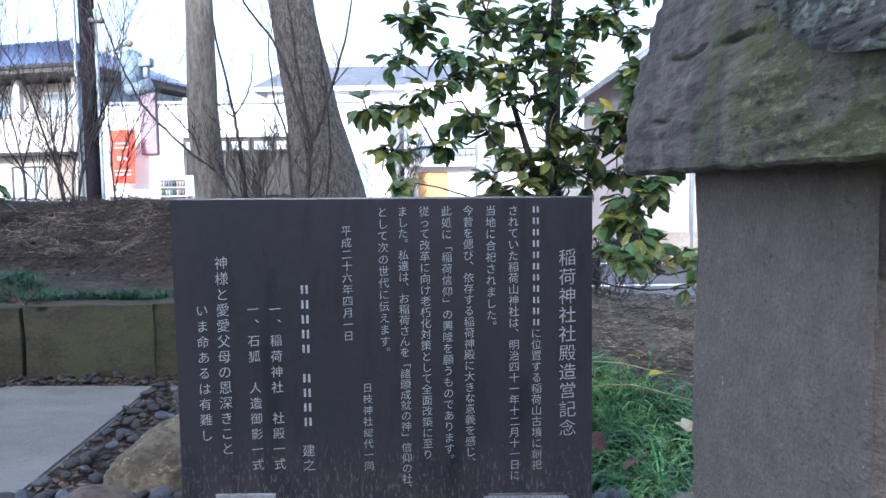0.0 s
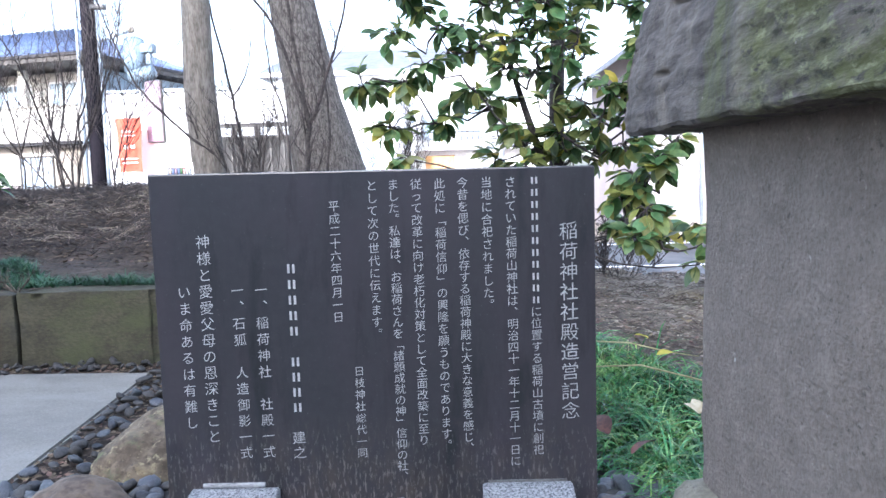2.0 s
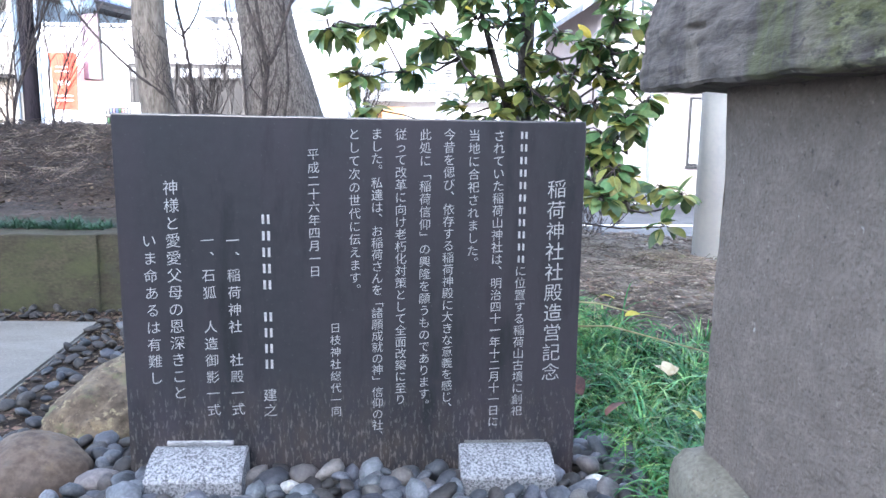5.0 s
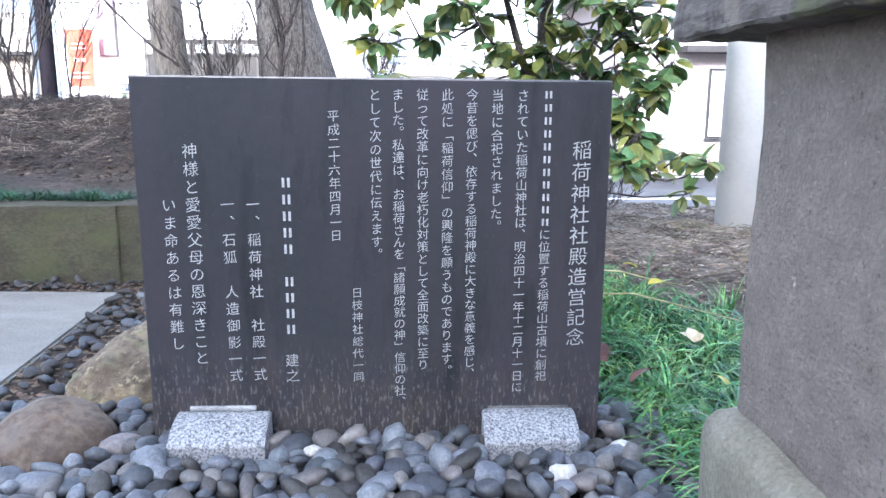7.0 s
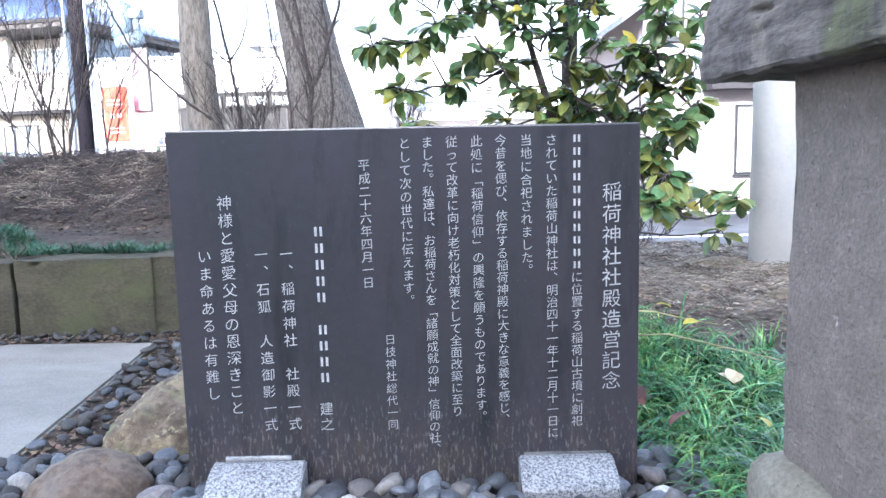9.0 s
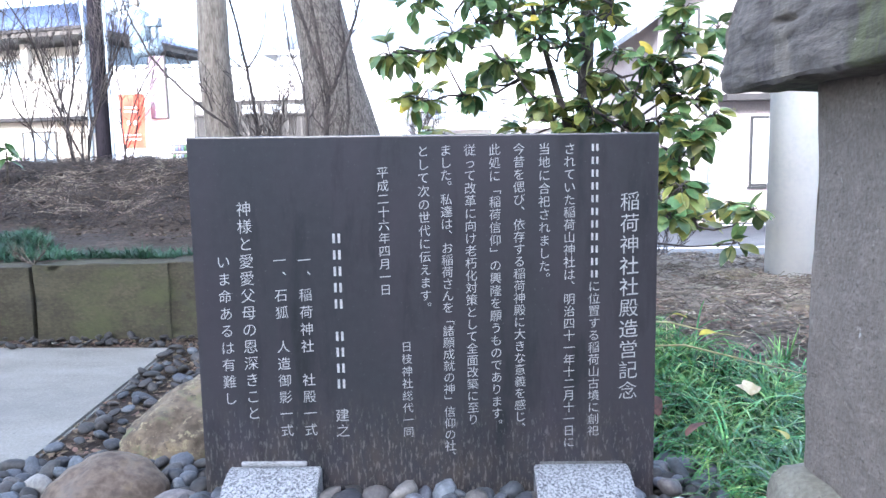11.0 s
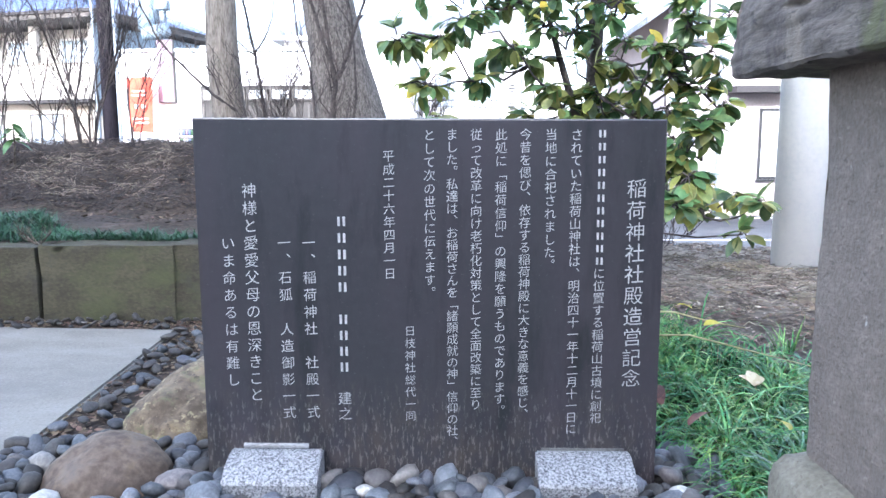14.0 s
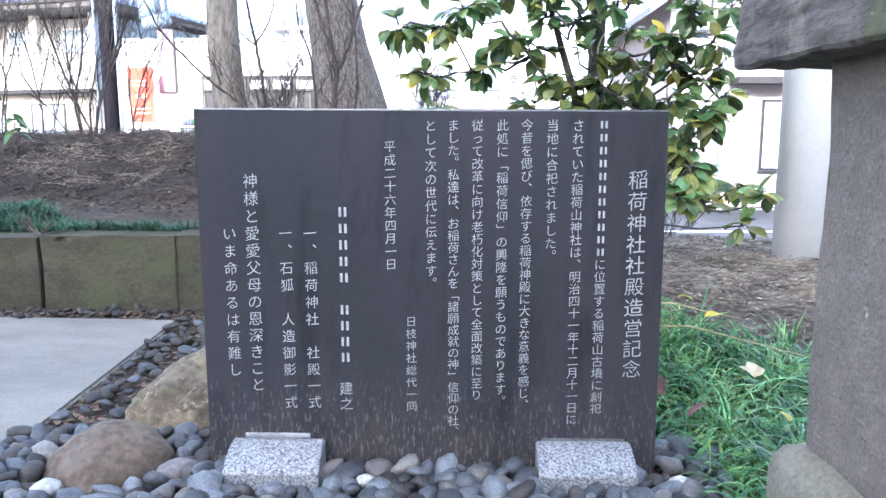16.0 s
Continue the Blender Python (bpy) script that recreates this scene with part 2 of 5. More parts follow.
TWIG = mk("twig_bark", [(0.3, (0.035, 0.028, 0.027)), (0.7, (0.10, 0.083, 0.075))], 12, 0.9, 0.3, 80)
DRY = mk("dry_stalk", [(0.3, (0.08, 0.062, 0.048)), (0.7, (0.29, 0.24, 0.19))], 10, 0.95, 0.1, 60, island=0.4)
CRUMB = mk("soil_crumb", [(0.3, (0.028, 0.019, 0.013)), (0.7, (0.10, 0.074, 0.052))], 10, 0.95, 0.3, 90, island=0.5)
LITTER = mk("leaf_litter", [(0.3, (0.07, 0.046, 0.031)), (0.7, (0.21, 0.152, 0.102))], 10, 0.95, 0.1, 60, island=0.5)
GRASS = mk("grass_blade", [(0.1, (0.03, 0.10, 0.036)), (0.5, (0.095, 0.255, 0.08)), (0.9, (0.33, 0.52, 0.16))], 9, 0.22, 0.0, 40, island=0.6, thin=0.15, span=(0.36, 0.68))
BANK_GRASS = mk("bank_grass_blade", [(0.1, (0.018, 0.055, 0.028)), (0.5, (0.036, 0.105, 0.05)), (0.9, (0.075, 0.18, 0.075))], 5, 0.45, 0.0, 40, island=0.5, thin=0.2)
GRASS_DRY = mk("dry_grass", [(0.3, (0.34, 0.27, 0.12)), (0.7, (0.58, 0.5, 0.26))], 6, 0.7, 0.0, 40, island=0.35)
LEAF = mk("camellia_leaf", [(0.1, (0.055, 0.115, 0.05)), (0.5, (0.14, 0.22, 0.085)), (0.9, (0.31, 0.38, 0.15))], 5, 0.24, 0.1, 30, vary=0.5, thin=0.32)
LEAF_FILL = mk("camellia_foliage", [(0.1, (0.055, 0.115, 0.05)), (0.5, (0.14, 0.22, 0.085)), (0.9, (0.31, 0.38, 0.15))], 5, 0.24, 0.1, 30, island=0.5, thin=0.32)
LEAF_OLIVE = mk("olive_leaf", [(0.3, (0.19, 0.21, 0.05)), (0.7, (0.36, 0.36, 0.10))], 6, 0.38, 0.1, 40, vary=0.3, thin=0.3)
LEAF_OLIVE_FILL = mk("olive_foliage", [(0.3, (0.17, 0.2, 0.05)), (0.7, (0.34, 0.35, 0.10))], 6, 0.36, 0.1, 40, island=0.35, thin=0.3)
LEAF_YELLOW = mk("yellow_leaf", [(0.3, (0.5, 0.42, 0.05)), (0.7, (0.75, 0.65, 0.12))], 8, 0.45, 0.1, 40, vary=0.15, thin=0.3)
DEAD_LEAF = mk("fallen_brown_leaf", [(0.3, (0.075, 0.028, 0.018)), (0.7, (0.17, 0.066, 0.04))], 20, 0.6, 0.2, 80)
LITTER_PALE = mk("bleached_litter", [(0.3, (0.17, 0.135, 0.10)), (0.7, (0.40, 0.34, 0.27))], 10, 0.95, 0.1, 60, island=0.5)
SEALANT = mk("grey_sealant", [(0.3, (0.10, 0.095, 0.092)), (0.7, (0.20, 0.195, 0.19))], 25, 0.3, 0.1, 200)
PETAL = mk("cream_petal", [(0.3, (0.55, 0.44, 0.25)), (0.7, (0.68, 0.58, 0.38))], 20, 0.6, 0.1, 80)
WHITE_WALL = mk("white_render", [(0.3, (0.70, 0.69, 0.68)), (0.7, (0.82, 0.81, 0.80))], 0.5, 0.9, 0.1, 20)
CREAM_WALL = mk("cream_siding", [(0.3, (0.40, 0.37, 0.33)), (0.7, (0.50, 0.47, 0.43))], 0.6, 0.9, 0.1, 20)
PINK_WALL = mk("pinkish_siding", [(0.3, (0.31, 0.272, 0.275)), (0.7, (0.38, 0.335, 0.34))], 0.6, 0.9, 0.1, 20)
BEIGE_WALL = mk("beige_render", [(0.3, (0.2, 0.17, 0.14)), (0.7, (0.28, 0.245, 0.205))], 0.8, 0.9, 0.1, 20)
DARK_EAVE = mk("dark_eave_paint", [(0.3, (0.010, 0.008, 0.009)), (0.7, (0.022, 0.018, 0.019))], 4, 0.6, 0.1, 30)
BROWN_TRIM = mk("brown_trim", [(0.3, (0.03, 0.025, 0.022)), (0.7, (0.065, 0.055, 0.048))], 4, 0.6, 0.1, 30)
WHITE_TRIM = mk("white_painted_trim", [(0.3, (0.68, 0.68, 0.68)), (0.7, (0.8, 0.8, 0.8))], 3, 0.5, 0.05, 30)
DARK_PANEL = mk("dark_brown_panel", [(0.3, (0.010, 0.008, 0.007)), (0.7, (0.028, 0.023, 0.02))], 3, 0.7, 0.15, 25, stretch=(4, 1, 0.4))
ROOF_BLUE = mk("blue_roof_tile", [(0.3, (0.07, 0.10, 0.19)), (0.7, (0.14, 0.18, 0.30))], 4, 0.35, 0.1, 30)
ROOF_GREY = mk("grey_slate_roof", [(0.3, (0.10, 0.11, 0.135)), (0.7, (0.17, 0.18, 0.205))], 2, 0.6, 0.2, 25)
RED_CLOTH = mk("red_banner_cloth", [(0.3, (0.70, 0.12, 0.07)), (0.7, (0.82, 0.17, 0.10))], 2, 0.8, 0.1, 60)
PINK_SIGN = mk("faded_mauve_sign", [(0.3, (0.19, 0.13, 0.17)), (0.7, (0.25, 0.18, 0.225))], 2, 0.6, 0.0, 40)
POLE_DARK = mk("dark_utility_pole", [(0.3, (0.006, 0.005, 0.007)), (0.7, (0.017, 0.014, 0.018))], 3, 0.9, 0.3, 30, stretch=(3, 3, 0.4), spec=0.12)
POLE_CONC = mk("pale_concrete_pole", [(0.3, (0.46, 0.45, 0.44)), (0.7, (0.6, 0.59, 0.58))], 3, 0.85, 0.15, 50)
WHITE_POLE = mk("white_painted_pole", [(0.2, (0.82, 0.83, 0.84)), (0.5, (0.88, 0.88, 0.88)), (0.8, (0.91, 0.91, 0.90))], 6, 0.45, 0.1, 60)
GALV = mk("galvanised_steel", [(0.3, (0.20, 0.23, 0.27)), (0.7, (0.30, 0.33, 0.37))], 4, 0.45, 0.05, 40, metal=0.3)
# glossy and paler than SEALANT: part of the gleam is in the colour
SEAL_SHINY = mk("gleam_pale_sealant", [(0.3, (0.20, 0.20, 0.205)), (0.7, (0.40, 0.40, 0.405))], 14, 0.18, 0.1, 120, stretch=(1, 1, 4))
TRAFO = mk("blue_grey_enamel", [(0.3, (0.15, 0.20, 0.25)), (0.7, (0.22, 0.28, 0.33))], 4, 0.5, 0.05, 40)
ASPHALT = mk("asphalt", [(0.3, (0.05, 0.055, 0.062)), (0.7, (0.095, 0.10, 0.11))], 1.2, 0.75, 0.4, 160)
ROAD_PAINT = mk("white_road_paint", [(0.3, (0.6, 0.6, 0.6)), (0.7, (0.78, 0.78, 0.78))], 3, 0.8, 0.1, 60)
ORANGE = mk("orange_wood_door", [(0.3, (0.42, 0.22, 0.08)), (0.7, (0.58, 0.33, 0.14))], 3, 0.6, 0.1, 40)
# for the added wall behind the camera, pale to bounce light
BLOCKER_PLASTER = mk("pale_blocker_plaster", [(0.3, (0.30, 0.28, 0.27)), (0.7, (0.44, 0.42, 0.40))], 3, 0.8, 0.2, 40, stretch=(5, 1, 0.4))
BLACK_FRAME = mk("black_window_frame", [(0.3, (0.008, 0.008, 0.009)), (0.7, (0.02, 0.02, 0.022))], 4, 0.4, 0.0, 40)
GOODS = mk("vending_goods", [(0.3, (0.15, 0.2, 0.25)), (0.5, (0.5, 0.5, 0.45)), (0.7, (0.35, 0.12, 0.1))], 9, 0.4, 0.0, 30)


def glass(name, tint, rough=0.08):
    m = mk(name, [(0.3, tint), (0.7, tuple(min(1, c * 1.25) for c in tint))], 1.5, rough, 0.0, 30)
    return m


PANE = glass("window_glass", (0.30, 0.36, 0.42))
PANE_PALE = glass("pale_curtained_glass", (0.55, 0.58, 0.6))


# ---- helpers ----
IDENT = Matrix.Identity(4)


def thing(name, label, category, at=(0, 0, 0), group="", kind=""):
    e = new(name)
    e.empty_display_size = 0.1
    e.location = at
    return tagged(e, label, category, group, kind)


def finish(ob, parent):
    if parent:
        ob.parent = parent
        if parent.type == "EMPTY":
            ob.matrix_parent_inverse = Matrix.Translation(-Vector(parent.location))
    return ob


def part(name, bm, material, parent=None, label="", smooth=True):
    me = bpy.data.meshes.new(name)
    bmesh.ops.recalc_face_normals(bm, faces=bm.faces) if len(bm.faces) < 60000 else None
    bm.to_mesh(me)
    bm.free()
    me.materials.append(material)
    if smooth:
        me.polygons.foreach_set("use_smooth", [True] * len(me.polygons))
    ob = finish(new(name, me), parent)
    return tagged(ob, label) if label else ob


def box(bm, x0, x1, y0, y1, z0, z1):
    v = [bm.verts.new((x, y, z)) for z in (z0, z1) for x, y in ((x0, y0), (x1, y0), (x1, y1), (x0, y1))]
    f = [(3, 2, 1, 0), (4, 5, 6, 7), (0, 1, 5, 4), (1, 2, 6, 5), (2, 3, 7, 6), (3, 0, 4, 7)]
    return v, [bm.faces.new([v[i] for i in q]) for q in f]


def block(x0, x1, y0, y1, z0, z1, bevel=0.0, seg=2):
    bm = bmesh.new()
    box(bm, x0, x1, y0, y1, z0, z1)
    if bevel:
        bmesh.ops.bevel(bm, geom=list(bm.edges), offset=bevel, segments=seg, affect="EDGES", profile=0.6)
    return bm


def cut(bm, n):
    bmesh.ops.subdivide_edges(bm, edges=list(bm.edges), cuts=n, use_grid_fill=True)


def rough_up(bm, amp, freq, seed=0.0, fine=0.3):
    bm.normal_update()
    for v in bm.verts:
        p = v.co * freq + Vector((seed, seed * 1.7, -seed))
        d = noise.noise(p) + fine * noise.noise(p * 4.1) + 0.5 * fine * noise.noise(p * 9.3)
        v.co += v.normal * d * amp


def tube(bm, pts, radii, sides=8, cap=True):
    """A tapered tube through the points."""
    rings = []
    up = Vector((0.3, 0.2, 0.93))
    for i, p in enumerate(pts):
        a, b = pts[max(i - 1, 0)], pts[min(i + 1, len(pts) - 1)]
        d = (b - a).normalized()
        s = d.cross(up)
        if s.length < 1e-3:
            s = d.cross(Vector((1, 0, 0)))
        s.normalize()
        t = d.cross(s)
        rings.append([bm.verts.new(p + (s * math.cos(6.28318 * k / sides) + t * math.sin(6.28318 * k / sides)) * radii[i]) for k in range(sides)])
    for r, q in zip(rings, rings[1:]):
        for k in range(sides):
            bm.faces.new((r[k], r[(k + 1) % sides], q[(k + 1) % sides], q[k]))
    if cap:
        bm.faces.new(rings[0][::-1])
        bm.faces.new(rings[-1])
    return rings


def cyl(x, y, z0, z1, r0, r1=None, sides=24):
    bm = bmesh.new()
    tube(bm, [Vector((x, y, z0)), Vector((x, y, (z0 + z1) / 2)), Vector((x, y, z1))], [r0, (r0 + (r1 or r0)) / 2, r1 or r0], sides)
    return bm


def ss(a, b, v):
    t = min(1.0, max(0.0, (v - a) / (b - a)))
    return t * t * (3 - 2 * t)


def ground_z(x, y):
    left = 0.24 + 0.05 * ss(1.5, 2.4, y) + 0.345 * ss(2.3, 4.0, y) - 1.7 * ss(4.6, 9.0, y)
    right = 0.10 + 0.03 * ss(1.0, 2.4, y) - 1.19 * ss(2.6 - 0.7 * ss(0.7, 1.3, x), 7.2 - 0.7 * ss(0.7, 1.3, x), y)
    k = ss(-0.6, 0.9, x)
    front = -0.065 + 0.06 * ss(0.5, 0.68, x)
    m = ss(-0.1, 0.4, x)
    rise = ss(1.49, 1.56, y) * (1 - m) + ss(0.1, 1.6, y) * m
    z = front * (1 - rise) + (left * (1 - k) + right * k) * rise
    b = 0.035 * ss(1.5, 1.8, y) + 0.012 * ss(0.6, 0.8, x) * (1 - ss(1.5, 1.8, y)) + 0.003
    b *= 1 - ss(6.0, 9.0, y)
    return z + b * noise.noise(Vector((x * 2.3, y * 2.3, 0))) + b * 0.5 * noise.noise(Vector((x * 9, y * 9, 3)))


# ---- ground and setting ----
def axis(lo, hi, step, far):
    s = step
    a = list(np.arange(lo, hi, step))
    up, down = [hi], [lo]
    while up[-1] < far:
        s *= 1.35
        up.append(up[-1] + s)
    s = step
    while down[-1] > -far:
        s *= 1.35
        down.append(down[-1] - s)
    return down[:0:-1] + a + up


gx, gy = axis(-4.0, 3.2, 0.05, 2500), axis(-1.2, 5.2, 0.05, 2500)
verts = [(x, y, ground_z(x, y)) for y in gy for x in gx]
w = len(gx)
faces = [(j * w + i, j * w + i + 1, (j + 1) * w + i + 1, (j + 1) * w + i) for j in range(len(gy) - 1) for i in range(w - 1)]
me = bpy.data.meshes.new("ground")
me.from_pydata(verts, [], faces)
me.materials.append(SOIL)
me.polygons.foreach_set("use_smooth", [True] * len(faces))
tagged(new("ground", me), "brown earth mound with leaf litter, sloping to the street", "ground", kind="structure")

# street below the mound, with its edge lines
bm = block(-60, 60, 8.2, 16.0, -1.25, -1.03)
road = tagged(part("road", bm, ASPHALT), "grey asphalt street below the mound", "road", kind="structure")
for y in (8.8, 11.5, 15.4):
    bm = block(-60, 60, y, y + 0.15, -1.03, -1.024)
    part("road_line", bm, ROAD_PAINT, road, "white painted edge line")

# concrete path beside the memorial
bm = bmesh.new()
c = [(-3.6, -1.2), (-0.86, -1.2), (-1.022, 1.30), (-3.6, 1.42)]
lo = [bm.verts.new((x, y, -0.14)) for x, y in c]
hi = [bm.verts.new((x, y, -0.05)) for x, y in c]
bm.faces.new(lo[::-1]), bm.faces.new(hi)
for k in range(4):
    bm.faces.new((lo[k], lo[(k + 1) % 4], hi[(k + 1) % 4], hi[k]))
bmesh.ops.bevel(bm, geom=[e for e in bm.edges if all(v.co.z > -0.1 for v in e.verts)], offset=0.008, segments=2, affect="EDGES")
tagged(part("concrete_path", bm, CONCRETE, smooth=False), "pale grey brushed concrete path edged with dark pebbles", "pavement", kind="structure")

# low retaining wall of tuff blocks
retaining = tagged(new("retaining_wall"), "low weathered tuff stone retaining wall with moss", "wall", kind="structure")
xs = (-4.0, -3.15, -2.42, -1.635, -1.09, -0.42, 0.1)
for n, (x0, x1) in enumerate(zip(xs, xs[1:])):
    bm = block(x0 + (0.005 if n == 3 else -0.004), x1 - (0.006 if n == 2 else -0.003), 1.47 + 0.006 * math.sin(n * 2.1), 1.66, -0.12, 0.245 + 0.006 * math.cos(n * 1.7), 0.006)
    cut(bm, 12)
    rough_up(bm, 0.008, 7, n * 3.1)
    rough_up(bm, 0.003, 30, n * 1.3)
    part("stone_block", bm, OYA, retaining)

# ---- memorial slab ----
slab = thing("memorial_slab", "polished black granite memorial slab with white engraved Japanese text", "monument", (0, 0.03, 0))
bm = block(-0.45, 0.45, 0.0, 0.07, -0.06, 0.690, 0.0035)
for v in bm.verts:
    v.co.z -= 0.0078 * v.co.x if v.co.z > 0.6 else 0
part("stone_plate", bm, SLAB, slab, smooth=False)


def glyph_mesh(ch):
    cu = bpy.data.curves.new("glyph", "FONT")
    cu.body, cu.resolution_u, cu.offset = ch, 3, 0.0 if ch in "達社造建" else -0.0065
    tmp = bpy.data.objects.new("glyph", cu)
    me = bpy.data.meshes.new_from_object(tmp)
    bpy.data.objects.remove(tmp)
    bpy.data.curves.remove(cu)
    return me


ref = glyph_mesh("国")
co = np.array([v.co[:] for v in ref.vertices])
EM_C, EM_S = (co.min(0) + co.max(0)) / 2, (co.max(0) - co.min(0)).max() / 0.9


def column(text, x, top, bottom, size, slots=None):
    """One vertical line of writing; '#' is a plain bar the size of a character, ' ' an empty place."""
    bm = bmesh.new()
    n = slots or len(text)
    pitch = (top - bottom) / n
    for k, ch in enumerate(text):
        cx, cz = x, top - pitch * (k + 0.5)
        if ch == " ":
            continue
        if ch == "#":
            for dx in (-0.17, 0.17):
                box(bm, cx + (dx - 0.08) * size, cx + (dx + 0.08) * size, -0.0012, 0.001, cz - 0.28 * pitch, cz + 0.28 * pitch)
            continue
        me = glyph_mesh(ch)
        s = size * 0.90 / EM_S
        rot = Matrix.Rotation(radians(-90), 4, "Z") if ch in "「」" else Matrix.Identity(4)
        shift = Vector((0.62, 0.62, 0)) * EM_S if ch in "、。" else Vector((0, 0, 0))
        lean = Matrix.Identity(4)
        lean[1][0] = 0.07
        m = Matrix.Translation((cx, -0.0012, cz)) @ Matrix.Rotation(radians(90), 4, "X") @ Matrix.Scale(s, 4) @ lean @ rot @ Matrix.Translation(Vector((-EM_C[0], -EM_C[1], 0)) + shift)
        me.transform(m)
        bm.from_mesh(me)
        bpy.data.meshes.remove(me)
    return part("inscription", bm, LETTER, slab, smooth=False)


TEXT = [
    ("稲荷神社社殿造営記念", 0.396, 0.577, 0.164, 0.041),
    ("###########に位置する稲荷山古墳に創祀", 0.329, 0.672, 0.091, 0.0252),
    ("されていた稲荷山神社は、明治四十一年十二月十一日に", 0.281, 0.670, 0.068, 0.0252),
    ("当地に合祀されました。", 0.233, 0.671, 0.397, 0.0252),
    ("今昔を偲び、依存する稲荷神殿に大きな意義を感じ、", 0.185, 0.671, 0.098, 0.0252),
    ("此処に「稲荷信仰」の興隆を願うものであります。", 0.139, 0.671, 0.104, 0.0252),
    ("従って改革に向け老朽化対策として全面改築に至り", 0.092, 0.671, 0.117, 0.0252),
    ("ました。私達は、お稲荷さんを「諸願成就の神」信仰の社、", 0.046, 0.671, 0.040, 0.0252),
    ("として次の世代に伝えます。", 0.003, 0.671, 0.342, 0.0252),
    ("平成二十六年四月一日", -0.075, 0.632, 0.380, 0.0252),
    ("日枝神社総代一同", -0.037, 0.291, 0.092, 0.0235),
    ("##### #### 建之", -0.168, 0.511, 0.092, 0.030),
    ("一、稲荷神社 社殿一式", -0.232, 0.470, 0.094, 0.029),
    ("一、石狐 人造御影一式", -0.280, 0.470, 0.093, 0.029),
    ("神様と愛愛父母の恩深きこと", -0.345, 0.571, 0.130, 0.032),
    ("いま命あるは有難し", -0.390, 0.469, 0.160, 0.030),
]
for row in TEXT:
    column(*row)

# granite feet that hold the slab
for x0 in (-0.398, 0.211):
    foot = thing("granite_foot", "speckled grey granite foot block clasping the slab", "stone support", (x0 + 0.09, -0.03, -0.05), group="feet of the slab")
    bm = bmesh.new()
    prof = [(-0.001, -0.09), (-0.001, 0.036), (-0.014, 0.0365), (-0.030, 0.0335), (-0.058, 0.021), (-0.086, 0.003), (-0.0885, 0.0), (-0.092, -0.09)]
    a = [bm.verts.new((x0, y, z)) for y, z in prof]
    b = [bm.verts.new((x0 + 0.186, y, z)) for y, z in prof]
    bm.faces.new(a), bm.faces.new(b[::-1])
    for k in range(len(prof)):
        bm.faces.new((a[k], b[k], b[(k + 1) % len(prof)], a[(k + 1) % len(prof)]))
    bmesh.ops.bevel(bm, geom=list(bm.edges), offset=0.0035, segments=2, affect="EDGES")
    part("stone_body", bm, GRANITE, foot, smooth=False)
    if x0 < 0:
        part("sealant_bead", block(x0 + 0.024, x0 + 0.156, -0.0085, -0.0005, 0.0365, 0.0475, 0.003), SEAL_SHINY, foot, "pale shiny sealant line along the slab")
    else:
        part("sealant_bead", block(x0 + 0.012, x0 + 0.176, -0.004, -0.0005, 0.0345, 0.0405, 0.001), SEALANT, foot, "thin grey sealant line along the slab")

# ---- old stone shrine pillar with roof cap ----
pillar = thing("stone_shrine", "old weathered stone shrine pillar with mossy lichen-covered roof cap", "stone shrine", (0.72, -0.76, 0))
bm = block(0.488, 0.95, -0.985, -0.535, 0.255, 0.745, 0.014)
cut(bm, 22)
rough_up(bm, 0.006, 6, 2.0)
rough_up(bm, 0.0022, 45, 3.0)
part("shaft", bm, SHAFT, pillar)
bm = block(0.452, 1.0, -1.03, -0.50, -0.12, 0.262, 0.045, 3)
cut(bm, 5)
rough_up(bm, 0.008, 6, 5.0)
part("base_stone", bm, BASESTONE, pillar, "lighter tan base stone with worn edges")
bm = bmesh.new()
loops = []
for z, far, near, left, right in ((0.724, -0.425, -1.13, 0.417, 1.05), (0.80, -0.425, -1.12, 0.417, 1.05), (0.95, -0.485, -1.08, 0.447, 1.02), (1.06, -0.55, -1.02, 0.475, 0.99)):
    drop = 0.005 if z < 0.73 else 0.0
    loops.append([bm.verts.new(p) for p in ((left, near, z - drop), (right, near, z - drop), (right, far, z), (left, far, z))])
for a, b in zip(loops, loops[1:]):
    for k in range(4):
        bm.faces.new((a[k], a[(k + 1) % 4], b[(k + 1) % 4], b[k]))
bm.faces.new(loops[0][::-1]), bm.faces.new(loops[-1])
bmesh.ops.bevel(bm, geom=[e for e in bm.edges if abs(e.verts[0].co.z - e.verts[1].co.z) > 0.05 or max(v.co.z for v in e.verts) < 0.75], offset=0.004, segments=1, affect="EDGES")
cut(bm, 46)
rough_up(bm, 0.004, 8, 9.0)
CRACKS = [((-0.61, 0.866), (-0.68, 0.856)), ((-0.68, 0.856), (-0.75, 0.857)), ((-0.80, 0.848), (-0.85, 0.85)), ((-0.85, 0.85), (-0.90, 0.842)), ((-0.58, 0.79), (-0.63, 0.783))]
for v in bm.verts:
    pit = 0.0
    if v.co.x < 0.6:
        for (ya, za), (yb, zb) in CRACKS:
            u = min(1, max(0, ((v.co.y - ya) * (yb - ya) + (v.co.z - za) * (zb - za)) / ((yb - ya) ** 2 + (zb - za) ** 2)))
            d = math.hypot(v.co.y - ya - u * (yb - ya), v.co.z - za - u * (zb - za))
            pit = max(pit, 0.011 * (1 - ss(0.0, 0.0055, d + 0.004 * noise.noise(v.co * 50))))
    grain = 0.0042 * noise.noise(Vector((v.co.x * 38, v.co.y * 18, v.co.z * 42))) + 0.0025 * noise.noise(Vector((v.co.x * 80, v.co.y * 34, v.co.z * 90)))
    v.co += Vector((1, 0, 0)) * pit + v.normal * grain
